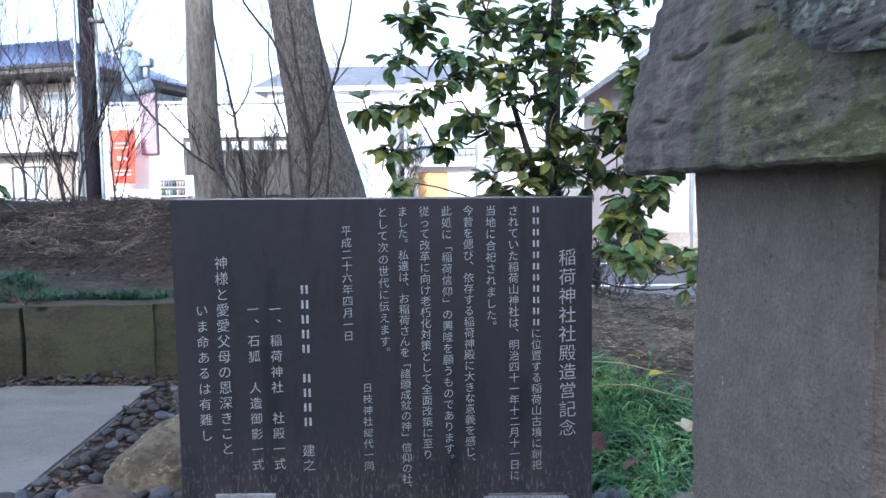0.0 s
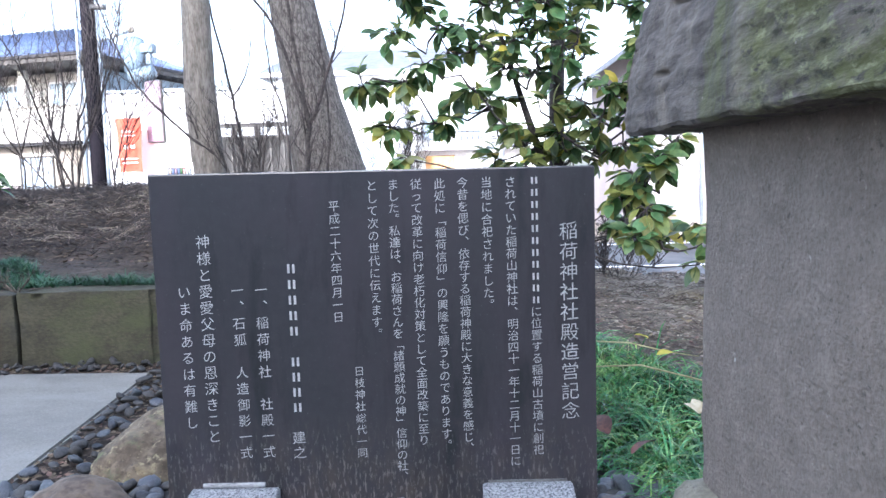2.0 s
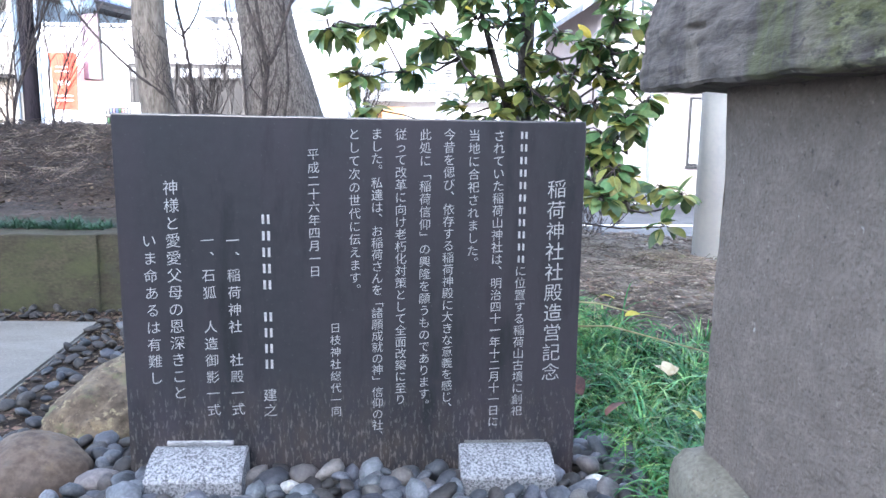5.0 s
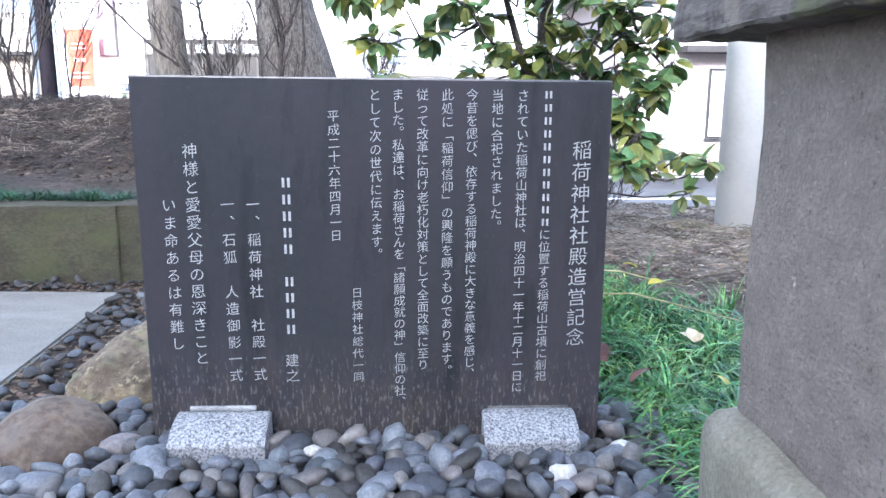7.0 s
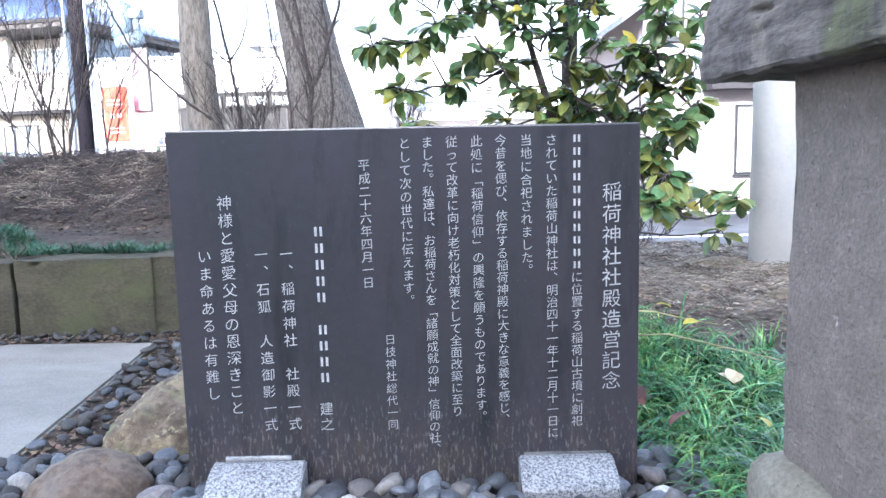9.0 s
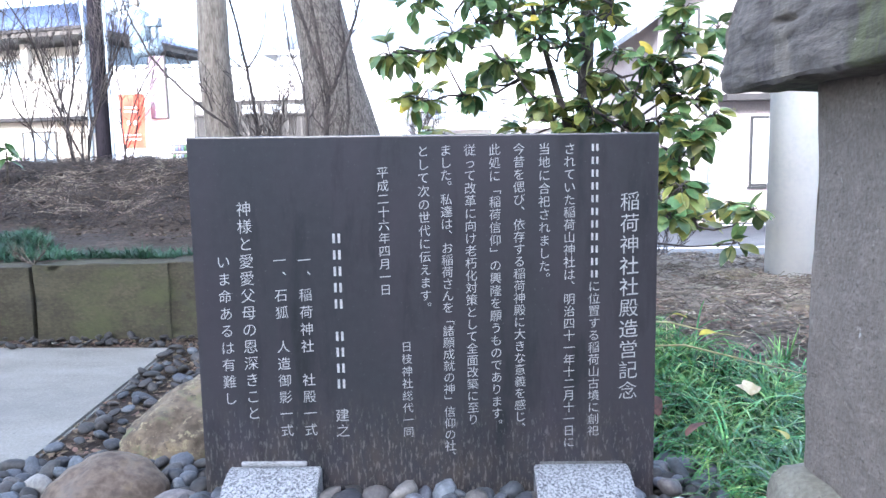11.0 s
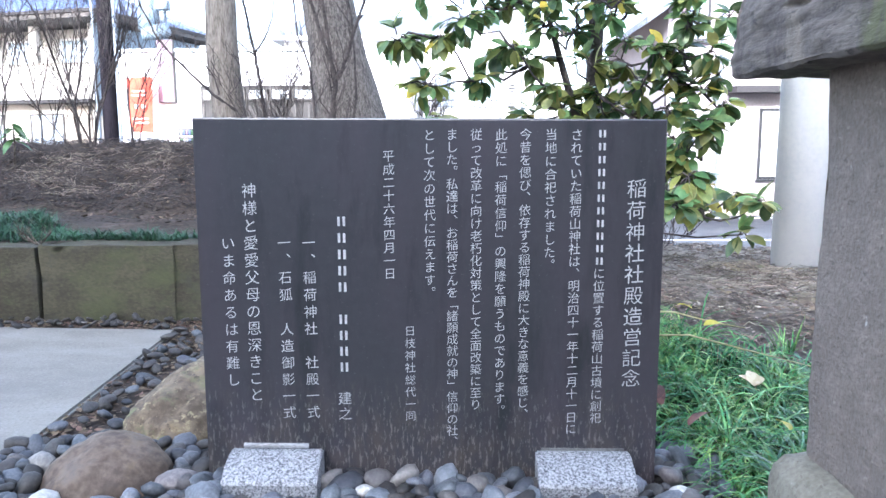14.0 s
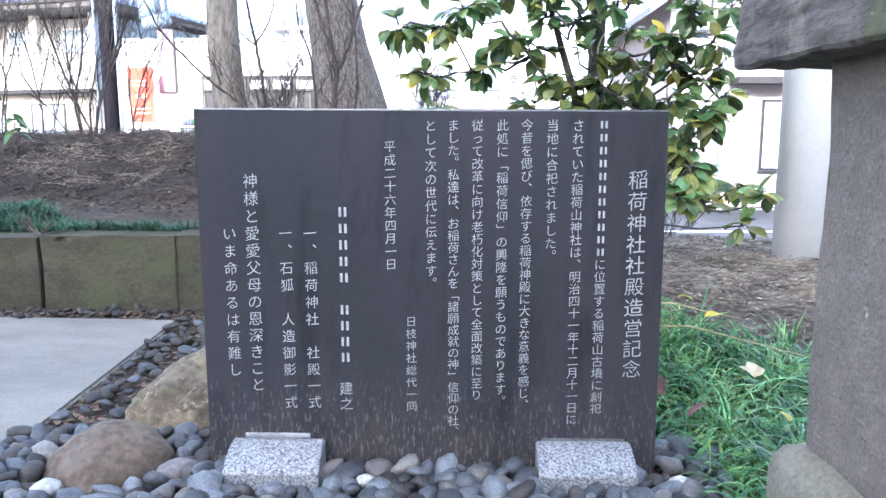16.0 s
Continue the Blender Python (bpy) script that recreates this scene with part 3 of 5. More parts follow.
part("roof_cap", bm, CAPSTONE, pillar)
bm = bmesh.new()
pts = [(-0.88, 1.06), (-0.92, 0.90), (-0.945, 0.852), (-1.0, 0.822), (-1.055, 0.803), (-1.11, 0.788), (-1.2, 0.772), (-1.24, 0.81), (-1.2, 0.92), (-1.08, 1.08), (-0.95, 1.13)]
rows_ = []
for k in range(15):
    u = k / 14
    rows_.append([bm.verts.new((0.395 + 0.68 * u + (0.25 * max(0, z - 0.83) if u < 0.5 else -0.25 * max(0, z - 0.83)) * abs(2 * u - 1), y, z + 0.03 * math.sin(math.pi * u))) for y, z in pts])
for a, b in zip(rows_, rows_[1:]):
    for k in range(len(pts)):
        bm.faces.new((a[k], b[k], b[(k + 1) % len(pts)], a[(k + 1) % len(pts)]))
bmesh.ops.triangulate(bm, faces=[bm.faces.new(rows_[0]), bm.faces.new(rows_[-1][::-1])])
bmesh.ops.recalc_face_normals(bm, faces=bm.faces)
cut(bm, 3)
rough_up(bm, 0.012, 14, 4.0)
rough_up(bm, 0.004, 50, 6.0)
part("roof_front", bm, LICHEN, pillar, "dark roof stone crusted with pale lichen")


# ---- boulders ----
def boulder(name, at, size, turn, seed, label, rugged=0.012, material=BOULDER):
    bm = bmesh.new()
    bmesh.ops.create_icosphere(bm, subdivisions=5, radius=1)
    for v in bm.verts:
        p = v.co * 1.1 + Vector((seed, seed, 0))
        v.co *= 1 + 0.16 * noise.noise(p) + (0.05 + rugged) * noise.noise(p * 3) + rugged * noise.noise(p * 11) + 0.5 * rugged * noise.noise(p * 23)
    bm.transform(pose(*at, 0, 0, turn) @ Matrix.Diagonal((*size, 1)))
    return tagged(part(name, bm, material), label, "rock")


boulder("boulder", (-0.665, 0.0, -0.068), (0.125, 0.13, 0.115), 10, 1.0, "smooth rounded brown boulder among dark pebbles", 0.012, BOULDER_BROWN)
boulder("boulder", (-0.585, 0.43, -0.055), (0.14, 0.265, 0.14), -20, 4.0, "long rough tan boulder with ochre patches beside the path", 0.035)
boulder("boulder", (0.475, -0.43, -0.04), (0.05, 0.05, 0.05), 14, 7.0, "small rounded brown stone beside the base")

boulder("boulder", (1.22, 1.72, 0.10), (0.14, 0.09, 0.055), 20, 9.0, "low dark weathered rock half buried in the bank")
boulder("boulder", (1.36, 1.22, 0.06), (0.16, 0.12, 0.05), -20, 12.0, "flat dark grey stone set in the earth")

# ---- trees ----
def trunk(name, rows, sides, furrow, freq, seed, material, parent, label=""):
    """rows: x, y, z, radius up the trunk."""
    bm = bmesh.new()
    pts, rad = [], []
    n = 60
    for i in range(n):
        f = i / (n - 1) * (len(rows) - 1)
        k = min(int(f), len(rows) - 2)
        u = f - k
        r = [a * (1 - u) + b * u for a, b in zip(rows[k], rows[k + 1])]
        pts.append(Vector(r[:3])), rad.append(r[3])
    rings = tube(bm, pts, rad, sides)
    for ring, p in zip(rings, pts):
        for v in ring:
            d = (v.co - p).normalized()
            q = Vector((d.x * freq, d.y * freq, v.co.z * 1.3 + seed))
            h = noise.noise(q) * furrow + furrow * 0.5 * noise.noise(q * Vector((2.3, 2.3, 2.0)).x) + furrow * noise.noise(Vector((d.x, d.y, v.co.z + seed)))
            v.co += d * h
    return part(name, bm, material, parent, label)


def grow(bm, p, d, length, r, depth, spread, rng, curl=0.25, sides=5, kids=(2, 3)):
    """A branch that forks."""
    pts, rad = [p.copy()], [r]
    n = 5
    for i in range(n):
        d = (d + Vector((rng.uniform(-1, 1), rng.uniform(-1, 1), rng.uniform(-0.3, 1))) * curl * 0.5).normalized()
        pts.append(pts[-1] + d * length / n)
        rad.append(r * (1 - 0.5 * (i + 1) / n))
    tube(bm, pts, rad, sides if r > 0.004 else 3, cap=False)
    if depth:
        for i in range(rng.randint(*kids)):
            k = rng.randint(2, n)
            side = Vector((rng.uniform(-1, 1), rng.uniform(-1, 1), rng.uniform(-0.2, 0.9)))
            grow(bm, pts[k], (d + side * spread).normalized(), length * rng.uniform(0.5, 0.8), rad[k] * 0.7, depth - 1, spread, rng, curl, sides, kids)


tree_a = thing("bare_tree", "leafless tree with smooth pale brown bark on the mound", "tree", (-1.31, 3.1, 0.5), group="bare trees")
trunk("trunk", [(-1.31, 3.1, 0.3, 0.12), (-1.335, 3.1, 0.7, 0.096), (-1.375, 3.1, 1.2, 0.091), (-1.375, 3.1, 1.9, 0.08), (-1.36, 3.12, 3.2, 0.075), (-1.3, 3.2, 5.2, 0.05)], 28, 0.006, 3, 0.0, BARK_A, tree_a)
tree_b = thing("bare_tree", "leafless tree with furrowed grey bark and flared foot", "tree", (-0.58, 2.95, 0.4), group="bare trees")
trunk("trunk", [(-0.52, 3.0, 0.2, 0.31), (-0.555, 3.0, 0.5, 0.245), (-0.575, 2.98, 0.7, 0.21), (-0.655, 2.97, 1.1, 0.165), (-0.76, 2.97, 1.7, 0.138), (-0.85, 2.97, 2.3, 0.122), (-0.9, 3.0, 5.0, 0.07)], 64, 0.014, 9, 5.0, BARK_B, tree_b)
rng = random.Random(3)
for t_ob, base, n in ((tree_a, (-1.34, 3.12, 2.7), 6), (tree_b, (-0.84, 2.98, 2.9), 7)):
    for k in range(n):
        bm = bmesh.new()
        a = rng.uniform(0, 6.28)
        grow(bm, Vector(base) + Vector((0, 0, k * 0.3)), Vector((math.cos(a), math.sin(a), 0.9)).normalized(), 1.3, 0.03, 3, 0.7, rng)
        part("limb", bm, TWIG, t_ob)
def wand(bm, p, d, length, r, rng, depth, bend=0.18):
    """A stem that curves upward, forks, and carries side twigs all along it."""
    n = 12 if depth > 1 else 7 if depth else 4
    pts, rad, dirs = [p.copy()], [r], [d]
    sway = Vector((rng.uniform(-1, 1), rng.uniform(-1, 1), 0)) * bend
    for i in range(n):
        d = (d + sway / n + Vector((rng.uniform(-1, 1), rng.uniform(-1, 1), rng.uniform(-0.4, 0.9))) * 0.2).normalized()
        pts.append(pts[-1] + d * length / n)
        rad.append(max(r * (1 - 0.75 * (i + 1) / n), 0.0014))
        dirs.append(d)
    tube(bm, pts, rad, 6 if r > 0.006 else 3, False)
    if depth:
        for i in range(2 if depth > 1 else 1, n + 1):
            for _ in range(2 if depth > 1 and rng.random() < 0.5 else 1):
                a = rng.uniform(0, 6.283)
                side = Vector((math.cos(a), math.sin(a) * 0.7, rng.uniform(0.1, 0.9)))
                fork = depth > 1 and i in (3, 5) and rng.random() < 0.7
                wand(bm, pts[i], (dirs[i] * 0.8 + side * (0.5 if fork else 0.75)).normalized(), length * (0.62 if fork else rng.uniform(0.18, 0.4) * (1.25 - 0.6 * i / n)), rad[i] * 0.75 if fork else max(rad[i] * 0.5, 0.0025 if depth > 1 else 0.0016), rng, depth - 1, 0.35)


def shrub(at, stems, height, r, depth, seed, label, lean=(0, 0), spread=0.5):
    rng = random.Random(seed)
    th = thing("bare_shrub", label, "shrub", at, group="bare shrubs")
    for k in range(stems):
        bm = bmesh.new()
        a = 6.283 * (k + rng.uniform(-0.3, 0.3)) / stems
        d = Vector((math.cos(a) * spread * 0.6 + lean[0], math.sin(a) * spread * 0.4 + lean[1], 1)).normalized()
        p = Vector(at) + Vector((rng.uniform(-0.06, 0.06), rng.uniform(-0.05, 0.05), -0.05))
        wand(bm, p, d, height * rng.uniform(0.55, 0.95), r * rng.uniform(0.38, 0.68), rng, 2)
        part("stem", bm, TWIG, th)
    return th


shrub((-2.56, 3.75, 0.6), 5, 2.0, 0.019, 3, 11, "leafless multi-stemmed shrub on the mound crest")
shrub((-2.87, 3.7, 0.6), 2, 1.7, 0.014, 3, 12, "thin leafless shrub on the mound crest")
shrub((-2.7, 3.8, 0.6), 2, 1.6, 0.014, 3, 23, "thin leafless shrub on the mound crest")
shrub((-3.3, 3.9, 0.6), 4, 1.9, 0.015, 3, 13, "thin leafless shrub on the mound crest")
shrub((-2.27, 3.8, 0.6), 3, 1.7, 0.013, 3, 14, "thin leafless shrub on the mound crest")
shrub((-1.02, 2.9, 0.42), 7, 0.95, 0.008, 3, 16, "low leafless thicket between the trees")
shrub((-0.2, 3.2, 0.42), 5, 0.9, 0.007, 3, 17, "low leafless twigs beside the tree foot")


def led_stem(bm, pts, r0, r1, rng, twigs=6, reach=0.22):
    """A stem led through the points, softly bent, with side twigs."""
    pts = [Vector(p) for p in pts]
    line = []
    for k in range(len(pts) - 1):
        a, b, c, d = pts[max(k - 1, 0)], pts[k], pts[k + 1], pts[min(k + 2, len(pts) - 1)]
        for i in range(5):
            u = i / 5
            line.append(0.5 * (2 * b + (c - a) * u + (2 * a - 5 * b + 4 * c - d) * u * u + (3 * b - a - 3 * c + d) * u ** 3))
    line.append(pts[-1])
    line = [p + Vector((rng.uniform(-1, 1), rng.uniform(-1, 1), 0)) * 0.004 for p in line]
    n = len(line) - 1
    rad = [r0 + (r1 - r0) * i / n for i in range(n + 1)]
    tube(bm, line, rad, 7, False)
    for _ in range(twigs):
        i = rng.randint(n // 4, n)
        d = (line[min(i + 1, n)] - line[max(i - 1, 0)]).normalized()
        side = Vector((rng.choice((-1, 1)) * rng.uniform(0.5, 1), rng.uniform(-0.5, 0.5), rng.uniform(0, 0.5)))
        wand(bm, line[i], (d + side * 0.8).normalized(), reach * rng.uniform(0.5, 1.3), max(rad[i] * 0.45, 0.002), rng, 1, 0.3)


def led_shrub(name, label, at, stems, seed, parent=None, twigs=6, reach=0.22):
    rng = random.Random(seed)
    th = parent or thing("bare_shrub", label, "shrub", at, group="bare shrubs")
    for r0, r1, pts in stems:
        bm = bmesh.new()
        led_stem(bm, pts, r0, r1, rng, twigs, reach)
        part(name, bm, TWIG, th)
    return th


led_shrub("stem", "dark leafless shrub growing against the furrowed tree", (-0.62, 2.5, 0.33), [
    (0.017, 0.012, [(-0.62, 2.5, 0.30), (-0.625, 2.5, 0.6), (-0.61, 2.5, 0.85), (-0.596, 2.5, 0.995)]),
    (0.011, 0.004, [(-0.596, 2.5, 0.99), (-0.673, 2.48, 1.22), (-0.76, 2.46, 1.485), (-0.918, 2.44, 1.70), (-1.0, 2.42, 1.95)]),
    (0.010, 0.004, [(-0.605, 2.5, 0.96), (-0.64, 2.5, 1.26), (-0.673, 2.5, 1.485), (-0.70, 2.5, 1.75), (-0.74, 2.5, 2.1)]),
    (0.012, 0.004, [(-0.597, 2.5, 0.98), (-0.55, 2.5, 1.05), (-0.462, 2.5, 1.31), (-0.394, 2.5, 1.54), (-0.34, 2.5, 1.85)]),
    (0.010, 0.003, [(-0.66, 2.46, 0.30), (-0.70, 2.46, 0.7), (-0.72, 2.46, 1.0), (-0.79, 2.46, 1.25), (-0.80, 2.46, 1.6)]),
    (0.009, 0.003, [(-0.58, 2.54, 0.30), (-0.53, 2.54, 0.65), (-0.50, 2.54, 0.9), (-0.51, 2.54, 1.2), (-0.55, 2.54, 1.6)]),
], 41, twigs=8)
led_shrub("stem", "leafless sapling between the two trees", (-1.17, 3.3, 0.45), [
    (0.013, 0.005, [(-1.16, 3.3, 0.42), (-1.18, 3.3, 0.75), (-1.21, 3.3, 1.03), (-1.24, 3.3, 1.22), (-1.30, 3.3, 1.53), (-1.355, 3.3, 1.83), (-1.40, 3.3, 2.3)]),
    (0.007, 0.003, [(-1.24, 3.3, 1.2), (-1.17, 3.3, 1.29), (-1.12, 3.3, 1.42), (-1.10, 3.3, 1.6)]),
    (0.006, 0.003, [(-1.235, 3.3, 1.19), (-1.31, 3.3, 1.25), (-1.38, 3.3, 1.33)]),
], 42, twigs=4)
led_shrub("low_branch", "", None, [
    (0.009, 0.0035, [(-1.28, 3.02, 0.84), (-1.44, 3.0, 0.965), (-1.65, 2.98, 1.18), (-1.74, 2.97, 1.32), (-1.85, 2.96, 1.58), (-1.93, 2.95, 1.85)]),
    (0.005, 0.0025, [(-1.37, 3.0, 0.93), (-1.40, 2.97, 1.05), (-1.50, 2.95, 1.17), (-1.58, 2.94, 1.28)]),
], 43, tree_a, twigs=3, reach=0.3)
shrub((0.95, 2.3, 0.1), 7, 0.5, 0.004, 3, 19, "pale dry weeds at the foot of the camellia", spread=0.7)


# ---- camellia ----
def leaf_bm(length, width, fold, curl):
    bm = bmesh.new()
    rows = []
    for i in range(6):
        u = i / 5
        wdt = width * 0.5 * math.sin(math.pi * min(1, u * 0.96 + 0.02)) ** 0.75
        zc = -curl * length * u * u
        rows.append([bm.verts.new((sx * wdt, u * length, zc + (fold * wdt if sx else 0))) for sx in (-1, 0, 1)])
    for a, b in zip(rows, rows[1:]):
        for k in (0, 1):
            bm.faces.new((a[k], a[k + 1], b[k + 1], b[k]))
    return bm


def leaf_mesh(name, mat_, *shape):
    bm = leaf_bm(*shape)
    me = bpy.data.meshes.new(name)
    bm.to_mesh(me)
    bm.free()
    me.materials.append(mat_)
    me.polygons.foreach_set("use_smooth", [True] * len(me.polygons))
    return me


camellia = thing("camellia", "evergreen camellia with glossy dark green and some yellowing leaves", "tree", (0.64, 2.0, 0.1))
trunk("trunk", [(0.62, 2.0, 0.0, 0.05), (0.64, 2.0, 0.6, 0.038), (0.65, 2.0, 1.1, 0.034), (0.67, 2.0, 1.6, 0.026), (0.7, 2.0, 2.4, 0.012)], 14, 0.004, 3, 1.0, TWIG, camellia)
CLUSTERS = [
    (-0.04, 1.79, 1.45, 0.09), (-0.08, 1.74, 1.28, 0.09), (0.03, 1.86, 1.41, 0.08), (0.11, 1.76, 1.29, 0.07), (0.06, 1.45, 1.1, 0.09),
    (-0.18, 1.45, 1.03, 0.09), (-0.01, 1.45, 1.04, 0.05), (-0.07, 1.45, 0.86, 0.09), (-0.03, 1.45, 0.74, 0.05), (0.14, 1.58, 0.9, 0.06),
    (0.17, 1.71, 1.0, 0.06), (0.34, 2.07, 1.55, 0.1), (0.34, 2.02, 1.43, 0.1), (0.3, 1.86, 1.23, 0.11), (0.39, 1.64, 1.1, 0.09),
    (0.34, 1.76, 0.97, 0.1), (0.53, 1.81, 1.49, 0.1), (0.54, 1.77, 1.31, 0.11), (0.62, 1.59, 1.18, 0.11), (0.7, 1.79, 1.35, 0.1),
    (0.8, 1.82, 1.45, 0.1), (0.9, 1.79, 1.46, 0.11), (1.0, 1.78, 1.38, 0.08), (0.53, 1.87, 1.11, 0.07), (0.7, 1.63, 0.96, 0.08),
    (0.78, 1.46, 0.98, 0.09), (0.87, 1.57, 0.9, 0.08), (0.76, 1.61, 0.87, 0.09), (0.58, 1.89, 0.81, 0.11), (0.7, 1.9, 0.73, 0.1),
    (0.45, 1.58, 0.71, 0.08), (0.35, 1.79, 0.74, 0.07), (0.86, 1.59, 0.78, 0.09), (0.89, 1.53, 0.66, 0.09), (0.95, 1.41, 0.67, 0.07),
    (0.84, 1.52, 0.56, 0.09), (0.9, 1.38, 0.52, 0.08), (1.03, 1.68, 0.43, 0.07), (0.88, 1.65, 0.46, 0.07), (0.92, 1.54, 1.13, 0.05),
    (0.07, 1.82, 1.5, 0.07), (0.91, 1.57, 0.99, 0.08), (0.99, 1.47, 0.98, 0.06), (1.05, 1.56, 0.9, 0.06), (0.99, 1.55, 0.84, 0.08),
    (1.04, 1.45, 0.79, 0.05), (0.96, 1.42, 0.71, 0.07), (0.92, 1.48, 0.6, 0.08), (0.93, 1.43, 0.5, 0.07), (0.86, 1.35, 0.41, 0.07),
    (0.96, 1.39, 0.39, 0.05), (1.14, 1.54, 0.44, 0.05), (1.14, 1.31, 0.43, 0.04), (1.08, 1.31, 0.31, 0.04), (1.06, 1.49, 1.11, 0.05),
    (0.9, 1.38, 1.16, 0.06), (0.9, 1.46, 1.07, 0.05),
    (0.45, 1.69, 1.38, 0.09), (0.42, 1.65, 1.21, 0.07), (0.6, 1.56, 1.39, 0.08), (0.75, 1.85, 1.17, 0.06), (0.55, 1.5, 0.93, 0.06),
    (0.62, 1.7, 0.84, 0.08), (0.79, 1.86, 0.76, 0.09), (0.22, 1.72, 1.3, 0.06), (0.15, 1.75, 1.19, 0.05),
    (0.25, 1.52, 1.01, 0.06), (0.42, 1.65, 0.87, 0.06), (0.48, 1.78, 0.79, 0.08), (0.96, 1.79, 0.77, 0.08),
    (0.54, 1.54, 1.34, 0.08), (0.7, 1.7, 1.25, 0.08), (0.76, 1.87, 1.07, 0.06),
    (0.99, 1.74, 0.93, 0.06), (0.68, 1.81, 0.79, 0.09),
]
rng = random.Random(8)
for k in range(16):
    a = k * 2.4
    CLUSTERS.append((0.6 + 0.45 * math.cos(a), 2.0 + 0.3 * math.sin(a), 1.66 + 0.05 * k, 0.16))
bm = bmesh.new()
tube(bm, [Vector(p) for p in ((0.63, 1.98, 0.25), (0.60, 1.9, 0.5), (0.55, 1.82, 0.74), (0.46, 1.75, 1.0), (0.38, 1.72, 1.25))], [0.026, 0.022, 0.018, 0.014, 0.008], 10, False)
part("limb", bm, TWIG, camellia)
leaf_green = [leaf_mesh("leaf", LEAF, 0.080, 0.046, 0.2, 0.25), leaf_mesh("leaf", LEAF, 0.072, 0.042, 0.28, 0.4), leaf_mesh("leaf", LEAF, 0.086, 0.049, 0.16, 0.15)]
leaf_olive = leaf_mesh("leaf", LEAF_OLIVE, 0.080, 0.048, 0.22, 0.3)
leaf_yellow = leaf_mesh("leaf", LEAF_YELLOW, 0.085, 0.044, 0.2, 0.2)
fill, fill_olive, twigs = bmesh.new(), bmesh.new(), bmesh.new()
single = 0
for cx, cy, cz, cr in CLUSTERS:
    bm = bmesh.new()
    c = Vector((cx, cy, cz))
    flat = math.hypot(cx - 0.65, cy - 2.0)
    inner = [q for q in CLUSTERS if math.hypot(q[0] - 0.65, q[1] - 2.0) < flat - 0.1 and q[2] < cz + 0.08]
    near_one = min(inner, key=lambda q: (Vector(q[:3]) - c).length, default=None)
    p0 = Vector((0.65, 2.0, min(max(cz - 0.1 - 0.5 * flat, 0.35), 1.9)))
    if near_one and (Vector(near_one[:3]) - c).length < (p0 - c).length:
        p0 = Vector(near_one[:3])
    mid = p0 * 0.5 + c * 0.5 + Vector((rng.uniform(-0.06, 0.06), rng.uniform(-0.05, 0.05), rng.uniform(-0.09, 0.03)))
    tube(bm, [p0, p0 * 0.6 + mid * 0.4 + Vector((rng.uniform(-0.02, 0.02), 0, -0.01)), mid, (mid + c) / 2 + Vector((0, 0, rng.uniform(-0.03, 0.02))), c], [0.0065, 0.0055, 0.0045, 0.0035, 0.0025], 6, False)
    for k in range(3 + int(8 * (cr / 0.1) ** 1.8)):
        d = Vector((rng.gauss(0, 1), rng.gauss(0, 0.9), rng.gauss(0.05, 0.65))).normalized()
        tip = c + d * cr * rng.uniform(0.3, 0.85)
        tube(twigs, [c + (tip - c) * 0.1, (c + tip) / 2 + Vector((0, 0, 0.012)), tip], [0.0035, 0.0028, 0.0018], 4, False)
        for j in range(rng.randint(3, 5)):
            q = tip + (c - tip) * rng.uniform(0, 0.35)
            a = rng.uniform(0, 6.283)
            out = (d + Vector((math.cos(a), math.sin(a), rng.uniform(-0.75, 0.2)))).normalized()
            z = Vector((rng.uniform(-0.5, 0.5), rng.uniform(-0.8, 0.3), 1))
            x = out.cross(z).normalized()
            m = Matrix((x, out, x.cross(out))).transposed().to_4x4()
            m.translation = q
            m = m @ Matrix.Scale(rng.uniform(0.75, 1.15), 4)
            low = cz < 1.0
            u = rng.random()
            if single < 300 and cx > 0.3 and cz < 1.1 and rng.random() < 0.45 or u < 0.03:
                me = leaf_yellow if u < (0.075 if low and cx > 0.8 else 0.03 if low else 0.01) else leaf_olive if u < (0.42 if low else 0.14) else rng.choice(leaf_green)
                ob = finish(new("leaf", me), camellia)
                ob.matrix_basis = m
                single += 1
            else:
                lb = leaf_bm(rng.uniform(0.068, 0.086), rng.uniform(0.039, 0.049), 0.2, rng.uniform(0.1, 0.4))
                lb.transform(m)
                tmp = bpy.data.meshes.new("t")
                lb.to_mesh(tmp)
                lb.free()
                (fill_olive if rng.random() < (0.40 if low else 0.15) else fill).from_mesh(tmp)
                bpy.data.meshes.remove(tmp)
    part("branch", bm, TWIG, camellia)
tagged(part("foliage", fill, LEAF_FILL, camellia), kind="stuff")
tagged(part("foliage", fill_olive, LEAF_OLIVE_FILL, camellia, "olive-yellow leaves"), kind="stuff")
tagged(part("twig", twigs, TWIG, camellia), kind="stuff")


# young evergreen on the mound
seedling = thing("seedling", "young broad-leaved evergreen seedling on the mound", "plant", (-2.79, 3.3, 0.5))
bm = bmesh.new()
tube(bm, [Vector((-2.81, 3.3, 0.45)), Vector((-2.80, 3.3, 0.66)), Vector((-2.79, 3.28, 0.78))], [0.008, 0.006, 0.003], 6)
part("stem", bm, DRY, seedling)
sr = random.Random(51)
for k in range(11):
    ob = finish(new("leaf", leaf_mesh("leaf", LEAF, 0.11, 0.06, 0.2, 0.4)), seedling)
    ob.matrix_basis = pose(-2.79, 3.28, 0.78 - 0.011 * k, sr.uniform(-35, 10), sr.uniform(-20, 20), k * 137.5)

